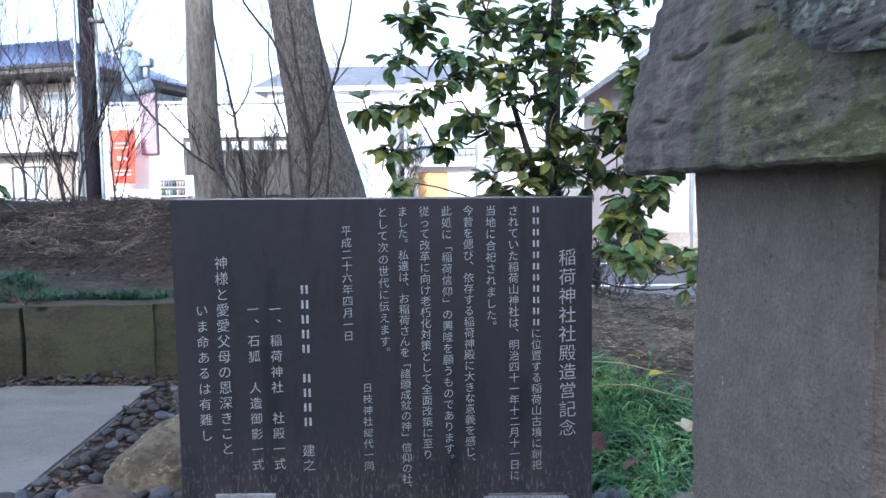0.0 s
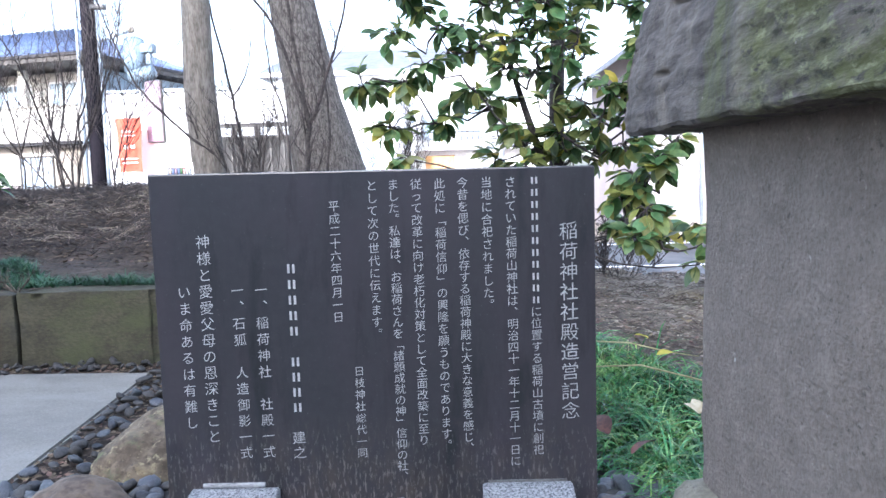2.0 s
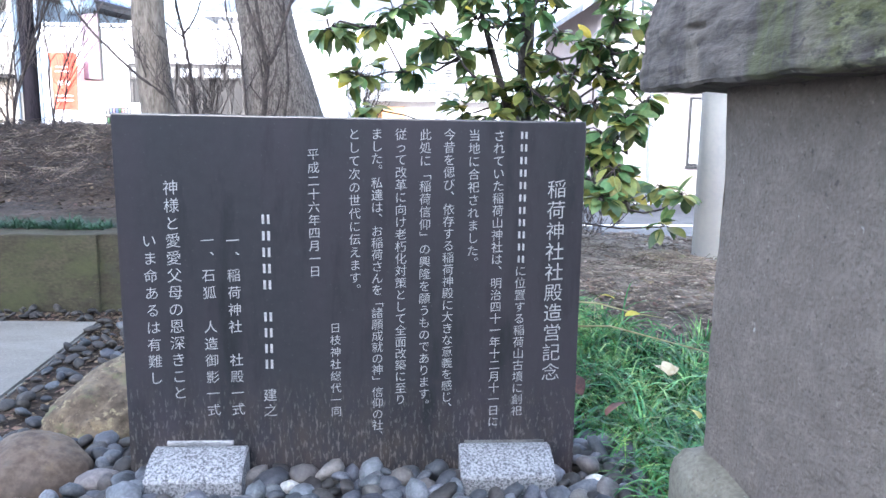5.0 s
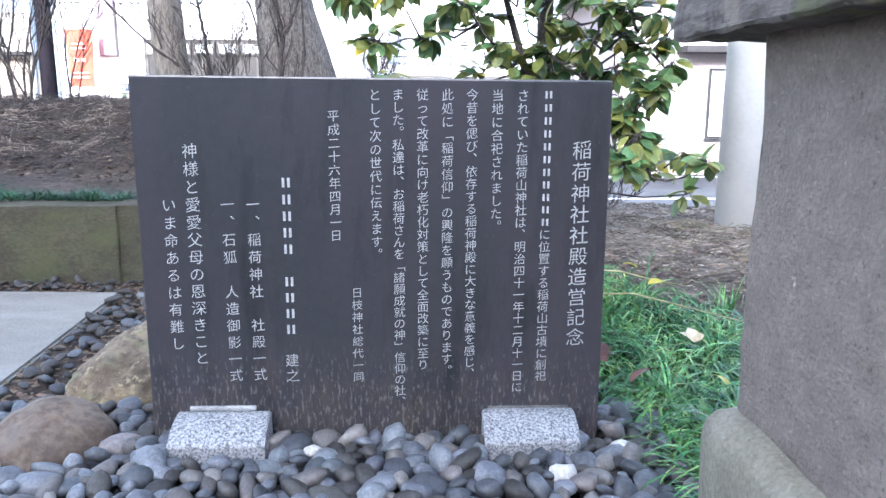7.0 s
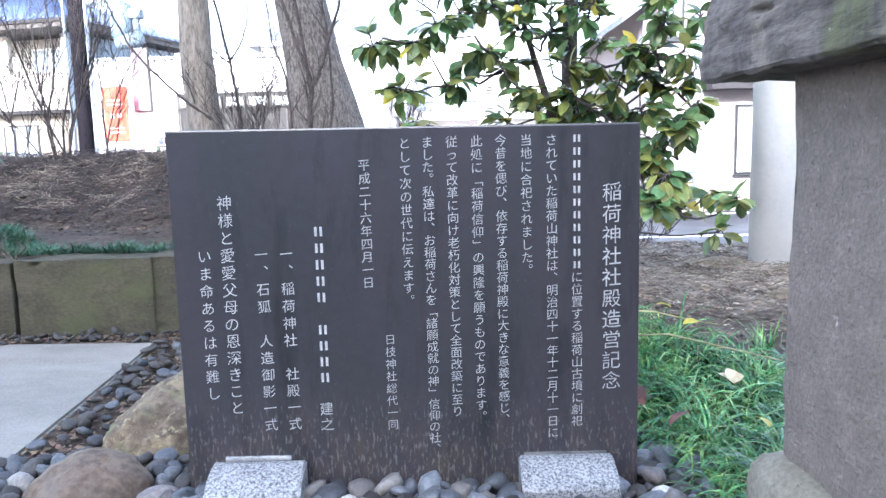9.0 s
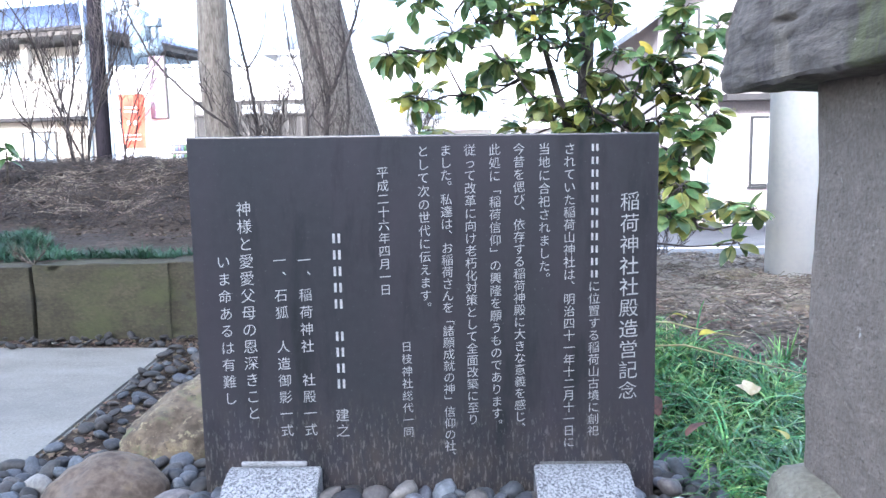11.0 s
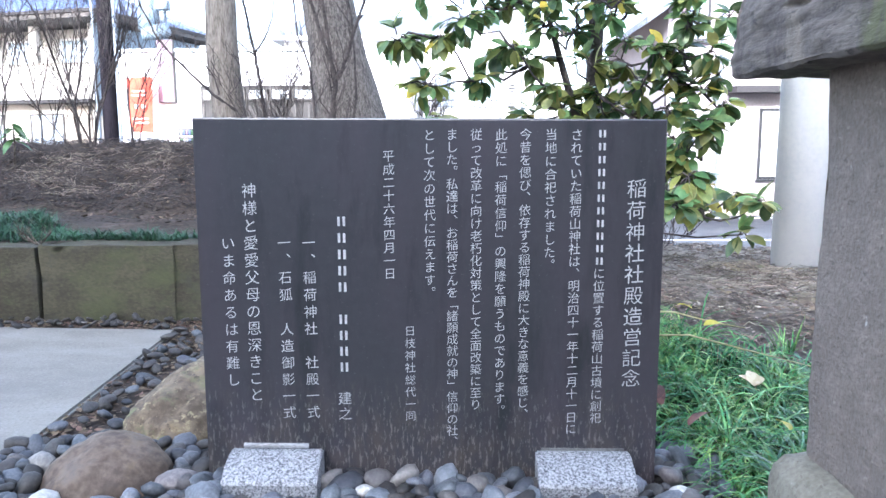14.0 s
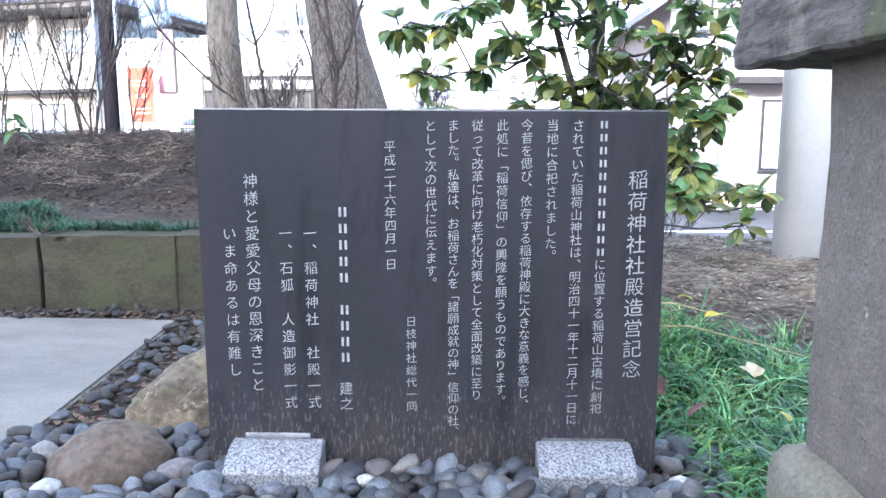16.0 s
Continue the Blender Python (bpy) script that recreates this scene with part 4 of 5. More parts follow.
# ---- street furniture and houses ----
pole = thing("utility_pole", "dark wooden utility pole with pipes and a grey transformer can", "utility pole", (-5.80, 11.0, -1.1))
part("pole", cyl(-5.80, 11.0, -1.2, 7.5, 0.14, 0.115), POLE_DARK, pole)
part("conduit", cyl(-5.965, 10.9, -1.2, 7.0, 0.03, None, 10), GALV, pole, "grey steel conduit")
part("conduit", cyl(-5.62, 10.92, -1.2, 3.75, 0.03, None, 10), GALV, pole, "grey steel conduit")
part("bracket", block(-5.72, -5.48, 10.86, 10.98, 3.52, 3.60, 0.01), BLACK_FRAME, pole)
bm = bmesh.new()
tube(bm, [Vector((-5.9, 11, 2.94)), Vector((-5.5, 10.98, 3.06)), Vector((-5.10, 10.95, 3.18))], [0.03, 0.028, 0.025], 10)
part("arm", bm, GALV, pole)
bm = bmesh.new()
bmesh.ops.create_icosphere(bm, subdivisions=3, radius=0.06)
bm.transform(pose(-5.09, 10.95, 3.19))
part("insulator", bm, BEIGE_WALL, pole, "brown round insulator")
can = part("transformer", cyl(-5.06, 10.95, 2.50, 3.02, 0.17, 0.165, 24), TRAFO, pole, "blue-grey transformer can")
part("lid", cyl(-5.06, 10.95, 3.024, 3.08, 0.165, 0.07, 24), TRAFO, can)
part("terminal", block(-4.94, -4.72, 10.86, 11.04, 2.80, 2.95, 0.02), TRAFO, can)
part("terminal", block(-4.86, -4.78, 10.9, 11.0, 2.62, 2.796, 0.01), TRAFO, can)
bm = bmesh.new()
tube(bm, [Vector((-5.12, 10.86, 2.42)), Vector((-4.92, 10.86, 2.44)), Vector((-4.72, 10.86, 2.50))], [0.11, 0.12, 0.115], 18)
part("lamp_drum", bm, TRAFO, pole, "blue-grey drum below the can")

white_pole = thing("white_pole", "white painted steel pole standing in the earth", "pole", (1.47, 1.75, 0.1))
part("tube", cyl(1.485, 1.75, 0.0, 3.4, 0.107, 0.1, 32), WHITE_POLE, white_pole)
part("footing", cyl(1.485, 1.75, -0.1, 0.118, 0.13, 0.125, 24), BASESTONE, white_pole)

conc_pole = thing("utility_pole", "pale concrete utility pole with painted characters", "utility pole", (0.70, 9.0, -1.0))
part("pole", cyl(0.70, 9.0, -1.2, 8.0, 0.17, 0.14), POLE_CONC, conc_pole)
for k in range(3):
    bm = bmesh.new()
    for dz, half in ((0.05, 0.035), (0.015, 0.05), (-0.03, 0.025)):
        box(bm, 0.70 - half, 0.70 + half, 8.822, 8.826, 1.36 - 0.24 * k + dz, 1.372 - 0.24 * k + dz)
    part("painted_mark", bm, BROWN_TRIM, conc_pole, "faint dark painted mark")


def window(parent, x0, x1, y, z0, z1, frame_mat, pane_mat, mull=1, sill=True):
    t = 0.06
    wf = bmesh.new()
    loops = []
    for d, yy in ((0, y - 0.06), (t, y - 0.06), (t, y + 0.02), (0, y + 0.02)):
        loops.append([wf.verts.new(p) for p in ((x0 + d, yy, z0 + d), (x1 - d, yy, z0 + d), (x1 - d, yy, z1 - d), (x0 + d, yy, z1 - d))])
    for a, b in zip(loops, loops[1:] + loops[:1]):
        for k in range(4):
            wf.faces.new((a[k], a[(k + 1) % 4], b[(k + 1) % 4], b[k]))
    win = part("window", wf, frame_mat, parent, smooth=False)
    for k in range(mull):
        xm = x0 + (x1 - x0) * (k + 1) / (mull + 1)
        part("mullion", block(xm - 0.025, xm + 0.025, y - 0.05, y - 0.026, z0 + t, z1 - t), frame_mat, win, smooth=False)
    part("pane", block(x0 + t, x1 - t, y - 0.025, y - 0.01, z0 + t, z1 - t), pane_mat, win, smooth=False)
    if sill:
        part("sill", block(x0 - 0.05, x1 + 0.05, y - 0.12, y - 0.062, z0 - 0.05, z0 - 0.004), frame_mat, win, smooth=False)
    return win


def hip_roof(x0, x1, y0, y1, z0, z1, inset):
    bm = bmesh.new()
    lo = [bm.verts.new(p) for p in ((x0, y0, z0), (x1, y0, z0), (x1, y1, z0), (x0, y1, z0))]
    ym = (y0 + y1) / 2
    r = [bm.verts.new((x0 + inset, ym, z1)), bm.verts.new((x1 - inset, ym, z1))]
    bm.faces.new((lo[0], lo[1], r[1], r[0])), bm.faces.new((lo[2], lo[3], r[0], r[1]))
    bm.faces.new((lo[1], lo[2], r[1])), bm.faces.new((lo[3], lo[0], r[0])), bm.faces.new(lo[::-1])
    return bm


def house(name, label, x0, x1, y0, y1, z0, z1, wall_mat, roof=None):
    h = thing(name, label, "house", ((x0 + x1) / 2, (y0 + y1) / 2, z0))
    part("wall", block(x0, x1, y0, y1, z0, z1), wall_mat, h, smooth=False)
    if roof:
        over, rise, inset, rm = roof
        part("roof", hip_roof(x0 - over, x1 + over, y0 - over, y1 + over, z1 + 0.18, z1 + 0.18 + rise, inset), rm, h, smooth=False)
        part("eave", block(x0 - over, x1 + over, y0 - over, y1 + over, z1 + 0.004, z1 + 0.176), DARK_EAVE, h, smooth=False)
    return h


block_wall = thing("block_wall", "low grey concrete block wall along the street", "wall", (-7.0, 7.6, -1.1))
part("wall", block(-9.4, -4.45, 7.55, 7.7, -1.2, 0.60), POLE_CONC, block_wall, smooth=False)
part("coping", block(-9.45, -4.4, 7.5, 7.75, 0.604, 0.655, 0.01), POLE_CONC, block_wall, smooth=False)

# cream two-storey house with a blue tiled roof
h1 = thing("house", "cream two-storey house with blue tiled hip roof", "house", (-12.1, 23.5, -1.1))
h1.rotation_euler = (0, 0, radians(-13.5))
part("wall", block(-20.6, -12.1, 24.5, 29.5, -1.1, 4.62), CREAM_WALL, h1, smooth=False)
part("wall", block(-12.36, -12.1, 23.5, 24.496, -1.1, 4.62), CREAM_WALL, h1, smooth=False)
# sheet over the side wall; its blue-grey stands for the wall's shade
part("shade_tinted_side", block(-12.096, -12.06, 23.5, 29.5, 1.6, 4.62), TRAFO, h1, "side wall with its shade painted blue-grey", smooth=False)
part("ground_floor", block(-20.6, -12.364, 23.5, 24.496, -1.1, 2.02), CREAM_WALL, h1, smooth=False)
part("balcony", block(-20.6, -12.364, 23.38, 23.5, 2.18, 3.30), CREAM_WALL, h1, smooth=False)
part("balcony_rail", block(-20.6, -12.364, 23.34, 23.54, 3.304, 3.36), BEIGE_WALL, h1, smooth=False)
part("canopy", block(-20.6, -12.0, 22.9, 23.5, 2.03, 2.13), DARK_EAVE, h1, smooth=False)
for x in (-16.9, -14.75):
    part("post", block(x, x + 0.28, 23.52, 23.72, 3.36, 4.62), CREAM_WALL, h1, smooth=False)
part("roof", hip_roof(-21.2, -11.5, 22.8, 30.1, 4.96, 6.5, 3.2), ROOF_BLUE, h1, smooth=False)
part("eave", block(-21.2, -11.5, 22.8, 30.1, 4.70, 4.84), BROWN_TRIM, h1, smooth=False)
part("gutter", block(-21.25, -11.45, 22.74, 30.15, 4.845, 4.955, 0.02), DARK_EAVE, h1, "dark gutter", smooth=False)
for k in range(24):
    bm = bmesh.new()
    x = -18.0 + k * 0.27
    top = min(1.0, (-11.5 - x) / 3.2)
    tube(bm, [Vector((x, 22.78, 4.98)), Vector((x, 22.8 + 3.65 * top, 4.98 + 1.54 * top))], [0.04, 0.04], 6)
    part("roof_rib", bm, ROOF_BLUE, h1)
for k in range(16):
    bm = bmesh.new()
    y = 23.2 + k * 0.4
    top = min((y - 22.8) / 3.65, (30.1 - y) / 3.65)
    tube(bm, [Vector((-11.48, y, 4.98)), Vector((-11.5 - 3.2 * top, y, 4.98 + 1.54 * top))], [0.04, 0.04], 6)
    part("roof_rib", bm, ROOF_BLUE, h1)
bm = bmesh.new()
tube(bm, [Vector((-11.45, 22.75, 5.0)), Vector((-14.7, 26.45, 6.54))], [0.09, 0.09], 8)
part("hip_ridge", bm, ROOF_BLUE, h1)
window(h1, -14.35, -13.0, 24.5, 3.3, 4.3, WHITE_TRIM, PANE, 1)
window(h1, -16.6, -15.1, 24.5, 3.3, 4.3, WHITE_TRIM, PANE, 1)
window(h1, -14.9, -13.5, 23.5, -0.3, 1.7, BROWN_TRIM, PANE, 2)
window(h1, -17.4, -16.0, 23.5, -0.3, 1.7, BROWN_TRIM, PANE_PALE, 2)
part("wall_panel", block(-13.4, -12.37, 23.43, 23.496, -1.1, 1.95), BEIGE_WALL, h1, smooth=False)

# white flat-roofed building with a dark panelled strip
h2 = house("commercial_building", "white flat-roofed building with dark panelled shopfront", -10.7, -1.6, 21.5, 29, -1.1, 3.42, WHITE_WALL)
part("parapet_cap", block(-10.75, -1.55, 21.42, 29.05, 3.424, 3.52), GALV, h2, smooth=False)
panel = part("shopfront", block(-7.9, -4.4, 21.3, 21.495, -1.1, 2.40), DARK_PANEL, h2, "dark brown panelled shopfront", smooth=False)
for k in range(5):
    window(h2, -7.85 + k * 0.69, -7.22 + k * 0.69, 21.28, 1.95, 2.32, BROWN_TRIM, PANE_PALE, 0, False)
for k in range(9):
    part("batten", block(-7.85 + k * 0.4, -7.79 + k * 0.4, 21.26, 21.296, -1.0, 1.85), BROWN_TRIM, panel, smooth=False)
window(h2, -4.0, -2.2, 21.5, 0.2, 1.6, WHITE_TRIM, PANE, 1)

h3 = house("house", "distant house with slate grey hip roof", -8.4, 3.0, 34.5, 42, -1.1, 5.45, WHITE_WALL, (0.6, 1.6, 1.0, ROOF_GREY))
for ob in h3.children:
    if ob.name.startswith("eave"):
        ob.data.materials[0] = WHITE_TRIM
aerial = part("aerial", cyl(-1.9, 35.5, 5.7, 7.4, 0.025, None, 6), GALV, h3)
window(h3, -5.0, -3.4, 34.5, 3.0, 4.2, WHITE_TRIM, PANE, 1)
window(h3, -2.2, -0.6, 34.5, 3.0, 4.2, WHITE_TRIM, PANE, 1)

h4 = house("house", "white house with balcony railing and orange wooden door", -1.3, 3.6, 26, 33, -1.1, 4.6, WHITE_WALL)
part("ledge", block(-1.5, 3.7, 25.4, 25.995, 1.55, 1.66), WHITE_TRIM, h4, smooth=False)
part("door", block(-0.92, 0.15, 25.93, 25.992, -0.9, 1.36), ORANGE, h4, "orange wooden door", smooth=False)
rail = part("railing", block(-1.4, 3.6, 25.45, 25.5, 2.15, 2.2), BLACK_FRAME, h4, smooth=False)
for k in range(25):
    part("baluster", block(-1.4 + k * 0.2, -1.375 + k * 0.2, 25.46, 25.485, 1.66, 2.148), BLACK_FRAME, rail, smooth=False)
window(h4, 0.3, 1.4, 26, 2.0, 3.2, GALV, PANE, 1)
window(h4, -1.0, -0.3, 26, 2.0, 3.0, GALV, PANE, 0)

h5 = thing("house", "pinkish sided gabled house with black framed windows", "house", (9.0, 18.0, -1.1))
bm = bmesh.new()
ends = [[bm.verts.new((x, y, z)) for x, z in ((4.8, -1.1), (4.8, 3.72), (8.2, 6.12), (11.6, 3.72), (11.6, -1.1))] for y in (16.6, 24.0)]
bm.faces.new(ends[0]), bm.faces.new(ends[1][::-1])
for k in range(5):
    bm.faces.new((ends[0][k], ends[0][(k + 1) % 5], ends[1][(k + 1) % 5], ends[1][k]))
part("wall", bm, PINK_WALL, h5, smooth=False)
for side in (-1, 1):
    bm = bmesh.new()
    rows = [[bm.verts.new((8.2 + side * (u * 4.05), y, 6.16 - u * 2.86 + dz)) for u, dz in ((0, 0), (1, 0), (1, 0.14), (0, 0.14))] for y in (15.9, 24.6)]
    bm.faces.new(rows[0]), bm.faces.new(rows[1][::-1])
    for k in range(4):
        bm.faces.new((rows[0][k], rows[0][(k + 1) % 4], rows[1][(k + 1) % 4], rows[1][k]))
    part("roof", bm, ROOF_GREY, h5, smooth=False)
part("downpipe", cyl(6.04, 16.52, -1.1, 3.6, 0.045, None, 10), GALV, h5)
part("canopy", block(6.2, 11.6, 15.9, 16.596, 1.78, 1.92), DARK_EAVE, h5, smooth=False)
window(h5, 7.0, 8.35, 16.6, -0.21, 1.44, BLACK_FRAME, PANE_PALE, 1)
window(h5, 5.22, 5.75, 16.6, 2.98, 3.95, BLACK_FRAME, PANE, 1)
part("plinth", block(4.78, 11.62, 16.5, 16.596, -1.1, -0.40), BEIGE_WALL, h5, smooth=False)

banner = thing("banner", "red cloth advertising banner with pale marks on a thin pole", "banner", (-9.55, 20.8, -1.1))
part("pole", cyl(-9.96, 20.85, -1.1, 2.8, 0.02, None, 8), GALV, banner)
bm = bmesh.new()
g = [[bm.verts.new((-9.93 + 0.005 * j + (0.77 - 0.006 * j) * i / 8, 20.8 + 0.04 * math.sin(i * 0.9 + j * 0.3), 2.62 - 1.60 * j / 16)) for i in range(9)] for j in range(17)]
for j in range(16):
    for i in range(8):
        bm.faces.new((g[j][i], g[j][i + 1], g[j + 1][i + 1], g[j + 1][i]))
bmesh.ops.solidify(bm, geom=list(bm.faces), thickness=0.006)
cloth = part("cloth", bm, RED_CLOTH, banner)
for k, (a, b, z, hgt) in enumerate(((-9.72, -9.36, 2.2, 0.03), (-9.75, -9.32, 2.08, 0.025), (-9.68, -9.56, 1.72, 0.1), (-9.48, -9.36, 1.72, 0.1), (-9.78, -9.3, 1.4, 0.025), (-9.76, -9.3, 1.27, 0.04))):
    part("printed_mark", block(a, b, 20.735, 20.745, z, z + hgt), WHITE_TRIM, cloth, smooth=False)

sign = thing("wall_sign", "tall faded mauve sign board on the white building", "sign", (-8.95, 21.4, 1.9))
part("frame", block(-9.21, -8.70, 21.37, 21.495, 1.91, 3.78, 0.01), BROWN_TRIM, sign, smooth=False)
part("board", block(-9.185, -8.725, 21.345, 21.368, 1.935, 3.755, 0.004), PINK_SIGN, sign, smooth=False)
for k in range(6):
    part("mark", block(-9.04, -8.88, 21.337, 21.344, 3.4 - 0.25 * k, 3.43 - 0.25 * k), WHITE_TRIM, sign, smooth=False)

vend = thing("vending_machine", "white drink vending machine with rows of drinks", "vending machine", (-7.6, 20.2, -1.1))
part("body", block(-8.28, -7.15, 19.9, 20.6, -1.1, 1.22, 0.03), WHITE_TRIM, vend, smooth=False)
win = part("display_window", block(-8.12, -7.40, 19.885, 19.896, 0.1, 1.10), BROWN_TRIM, vend, smooth=False)
rr = random.Random(77)
for r in range(4):
    part("shelf", block(-8.12, -7.40, 19.86, 19.884, 0.12 + r * 0.25, 0.15 + r * 0.25), WHITE_TRIM, win, smooth=False)
    for k in range(9):
        part("drink", cyl(-8.075 + k * 0.079, 19.845, 0.152 + r * 0.25, 0.31 + r * 0.25, 0.028, None, 8), rr.choice((GOODS, GOODS, PINK_SIGN, BANK_GRASS, ROOF_BLUE, TRAFO)), win)
part("coin_panel", block(-7.34, -7.2, 19.87, 19.896, -0.2, 0.8), GALV, vend, smooth=False)
part("coin_slot", block(-7.31, -7.23, 19.86, 19.869, 0.52, 0.62), BLACK_FRAME, vend, smooth=False)

fence = thing("low_fence", "low white rail fence beside the banner", "fence", (-9.2, 19.6, -1.1))
part("rail", block(-9.9, -8.4, 19.58, 19.62, 0.80, 0.84), GALV, fence, smooth=False)
for k in range(7):
    part("post", block(-9.88 + k * 0.24, -9.85 + k * 0.24, 19.585, 19.615, -1.1, 0.796), GALV, fence, smooth=False)

# unseen wall added behind the camera to keep the sun off the foreground
bm = block(-24, 16, -16.3, -16.0, -0.3, 9.8)
tagged(part("sun_blocker_wall", bm, BLOCKER_PLASTER, smooth=False), "unseen pale plaster wall added behind the camera to block the sun", "wall", kind="structure")


# ---- grass, weeds, litter ----
def blades(name, spots, length, width, material, seed, droop=0.5, tuft=5):
    rng = random.Random(seed)
    verts, faces = [], []
    for x, y, z in spots:
        for _ in range(rng.randint(tuft - 2, tuft + 2)):
            a = rng.uniform(0, 6.283)
            ln = length * rng.uniform(0.5, 1.15)
            d = Vector((math.cos(a), math.sin(a), 0))
            s = Vector((-d.y, d.x, 0)) * width * 0.5 * rng.uniform(0.7, 1.2)
            st = rng.uniform(0.25, 1.0)
            p = Vector((x + rng.uniform(-0.012, 0.012), y + rng.uniform(-0.012, 0.012), z - 0.01))
            i0 = len(verts)
            for k in range(5):
                u = k / 4
                q = p + d * ln * (0.25 * u + droop * st * u * u) + Vector((0, 0, ln * (0.8 * u - droop * st * 0.8 * u * u)))
                wd = s * (1 - u) ** 0.6 if k < 4 else s * 0.06
                verts += [tuple(q - wd), tuple(q + wd)]
            for k in range(4):
                b = i0 + 2 * k
                faces.append((b, b + 1, b + 3, b + 2))
    me = bpy.data.meshes.new(name)
    me.from_pydata(verts, [], faces)
    me.materials.append(material)
    me.polygons.foreach_set("use_smooth", [True] * len(faces))
    return new(name, me)


rng = random.Random(21)


def scatter(n, x0, x1, y0, y1, keep):
    out = []
    while len(out) < n:
        x, y = rng.uniform(x0, x1), rng.uniform(y0, y1)
        if keep(x, y):
            out.append((x, y, ground_z(x, y)))
    return out


def lawn(x, y):
    edge = 0.575 + 0.05 * noise.noise(Vector((y * 5, 1, 0))) - 0.05 * ss(-0.1, 0.3, y)
    far = 1.06 + 0.14 * noise.noise(Vector((x * 3, 5, 0))) - 0.62 * ss(0.55, 1.15, x)
    near_ = -0.38 + 0.14 * noise.noise(Vector((x * 4, 2, 7)))
    side_ = 1.6 + 0.35 * noise.noise(Vector((y * 2.5, 8, 1)))
    return x > edge and near_ < y < far and x < side_


def tufts(name, spots, length, width, material, seed, count):
    """Clumps of thin blades that rise from one root and arch over to all sides."""
    rng = random.Random(seed)
    verts, faces = [], []
    for x, y, z in spots:
        big = rng.uniform(0.7, 1.2)
        comb = rng.uniform(0, 6.283)
        for _ in range(rng.randint(count - 4, count + 4)):
            a = rng.gauss(comb, 1.5)
            ln = length * big * rng.uniform(0.55, 1.15)
            d = Vector((math.cos(a), math.sin(a), 0))
            s = Vector((-d.y, d.x, rng.uniform(-0.3, 0.3))) * width * 0.5 * rng.uniform(0.7, 1.25)
            rise, fall = rng.uniform(0.9, 1.35), rng.uniform(1.5, 2.7)
            q = Vector((x + rng.uniform(-0.01, 0.01), y + rng.uniform(-0.01, 0.01), z - 0.01))
            i0 = len(verts)
            for k in range(7):
                u = k / 6
                e = rise - fall * u
                wd = s * (1.0 if k < 4 else 0.75 if k < 6 else 0.1)
                verts += [tuple(q - wd), tuple(q + wd)]
                q = q + (d * math.cos(e) + Vector((0, 0, math.sin(e)))) * ln / 6
                q.z = max(q.z, z + 0.004)
            for k in range(6):
                b = i0 + 2 * k
                faces.append((b, b + 1, b + 3, b + 2))
    me = bpy.data.meshes.new(name)
    me.from_pydata(verts, [], faces)
    me.materials.append(material)
    me.polygons.foreach_set("use_smooth", [True] * len(faces))
    return new(name, me)


tagged(tufts("lawn_grass", scatter(900, 0.50, 1.9, -0.45, 1.3, lawn), 0.16, 0.0042, GRASS, 1, 15), "dense arching tufts of green mondo grass beside the slab", "grass", kind="stuff")
tagged(tufts("long_grass", scatter(90, 0.70, 1.5, -0.3, 1.1, lawn), 0.23, 0.0044, GRASS, 11, 9), "longer arching green blades over the lawn", "grass", kind="stuff")
tagged(blades("dry_grass", scatter(300, 0.58, 1.6, -0.2, 1.1, lawn), 0.13, 0.0028, GRASS_DRY, 2, 0.7, 3), "dry straw-coloured blades among the grass", "grass", kind="stuff")
strip = lambda x, y: noise.noise(Vector((x * 1.7, y * 1.7, 9))) > -0.6 + 1.5 * ss(1.68, 1.82 + 0.62 * ss(-1.5, -2.05, x), y) + 0.1 * math.sin(x * 4.0)
tagged(blades("bank_grass", scatter(3200, -4.0, -0.3, 1.62, 2.5, strip), 0.10, 0.005, BANK_GRASS, 3, 0.8, 7), "dark green grass on top of the retaining wall", "grass", kind="stuff")
tagged(blades("green_tuft", [(1.0 + dx, 0.70 + dx, ground_z(1.0, 0.70) - 0.005) for dx in (-0.02, 0.0, 0.02)], 0.17, 0.007, GRASS, 5, 0.4, 9), "bright green tuft of grass in the earth", "grass")


def litter(name, spots, size, material, seed):
    rng = random.Random(seed)
    verts, faces = [], []
    for x, y, z in spots:
        a, s = rng.uniform(0, 6.283), size * rng.uniform(0.5, 1.2)
        d, e = Vector((math.cos(a), math.sin(a), rng.uniform(-0.25, 0.25))), Vector((-math.sin(a), math.cos(a), rng.uniform(-0.3, 0.3)))
        p = Vector((x, y, z + 0.006))
        i0 = len(verts)
        for u, w_, h in ((-1, 0, 0.1), (-0.3, 0.45, 0.25), (0.4, 0.4, 0.2), (1, 0, 0.35), (0.4, -0.4, 0.25), (-0.3, -0.45, 0.2)):
            verts.append(tuple(p + d * s * u * 0.5 + e * s * w_ * 0.6 + Vector((0, 0, h * s * 0.5))))
        faces += [(i0, i0 + 1, i0 + 2, i0 + 3), (i0, i0 + 3, i0 + 4, i0 + 5)]
    me = bpy.data.meshes.new(name)
    me.from_pydata(verts, [], faces)
    me.materials.append(material)
    return new(name, me)


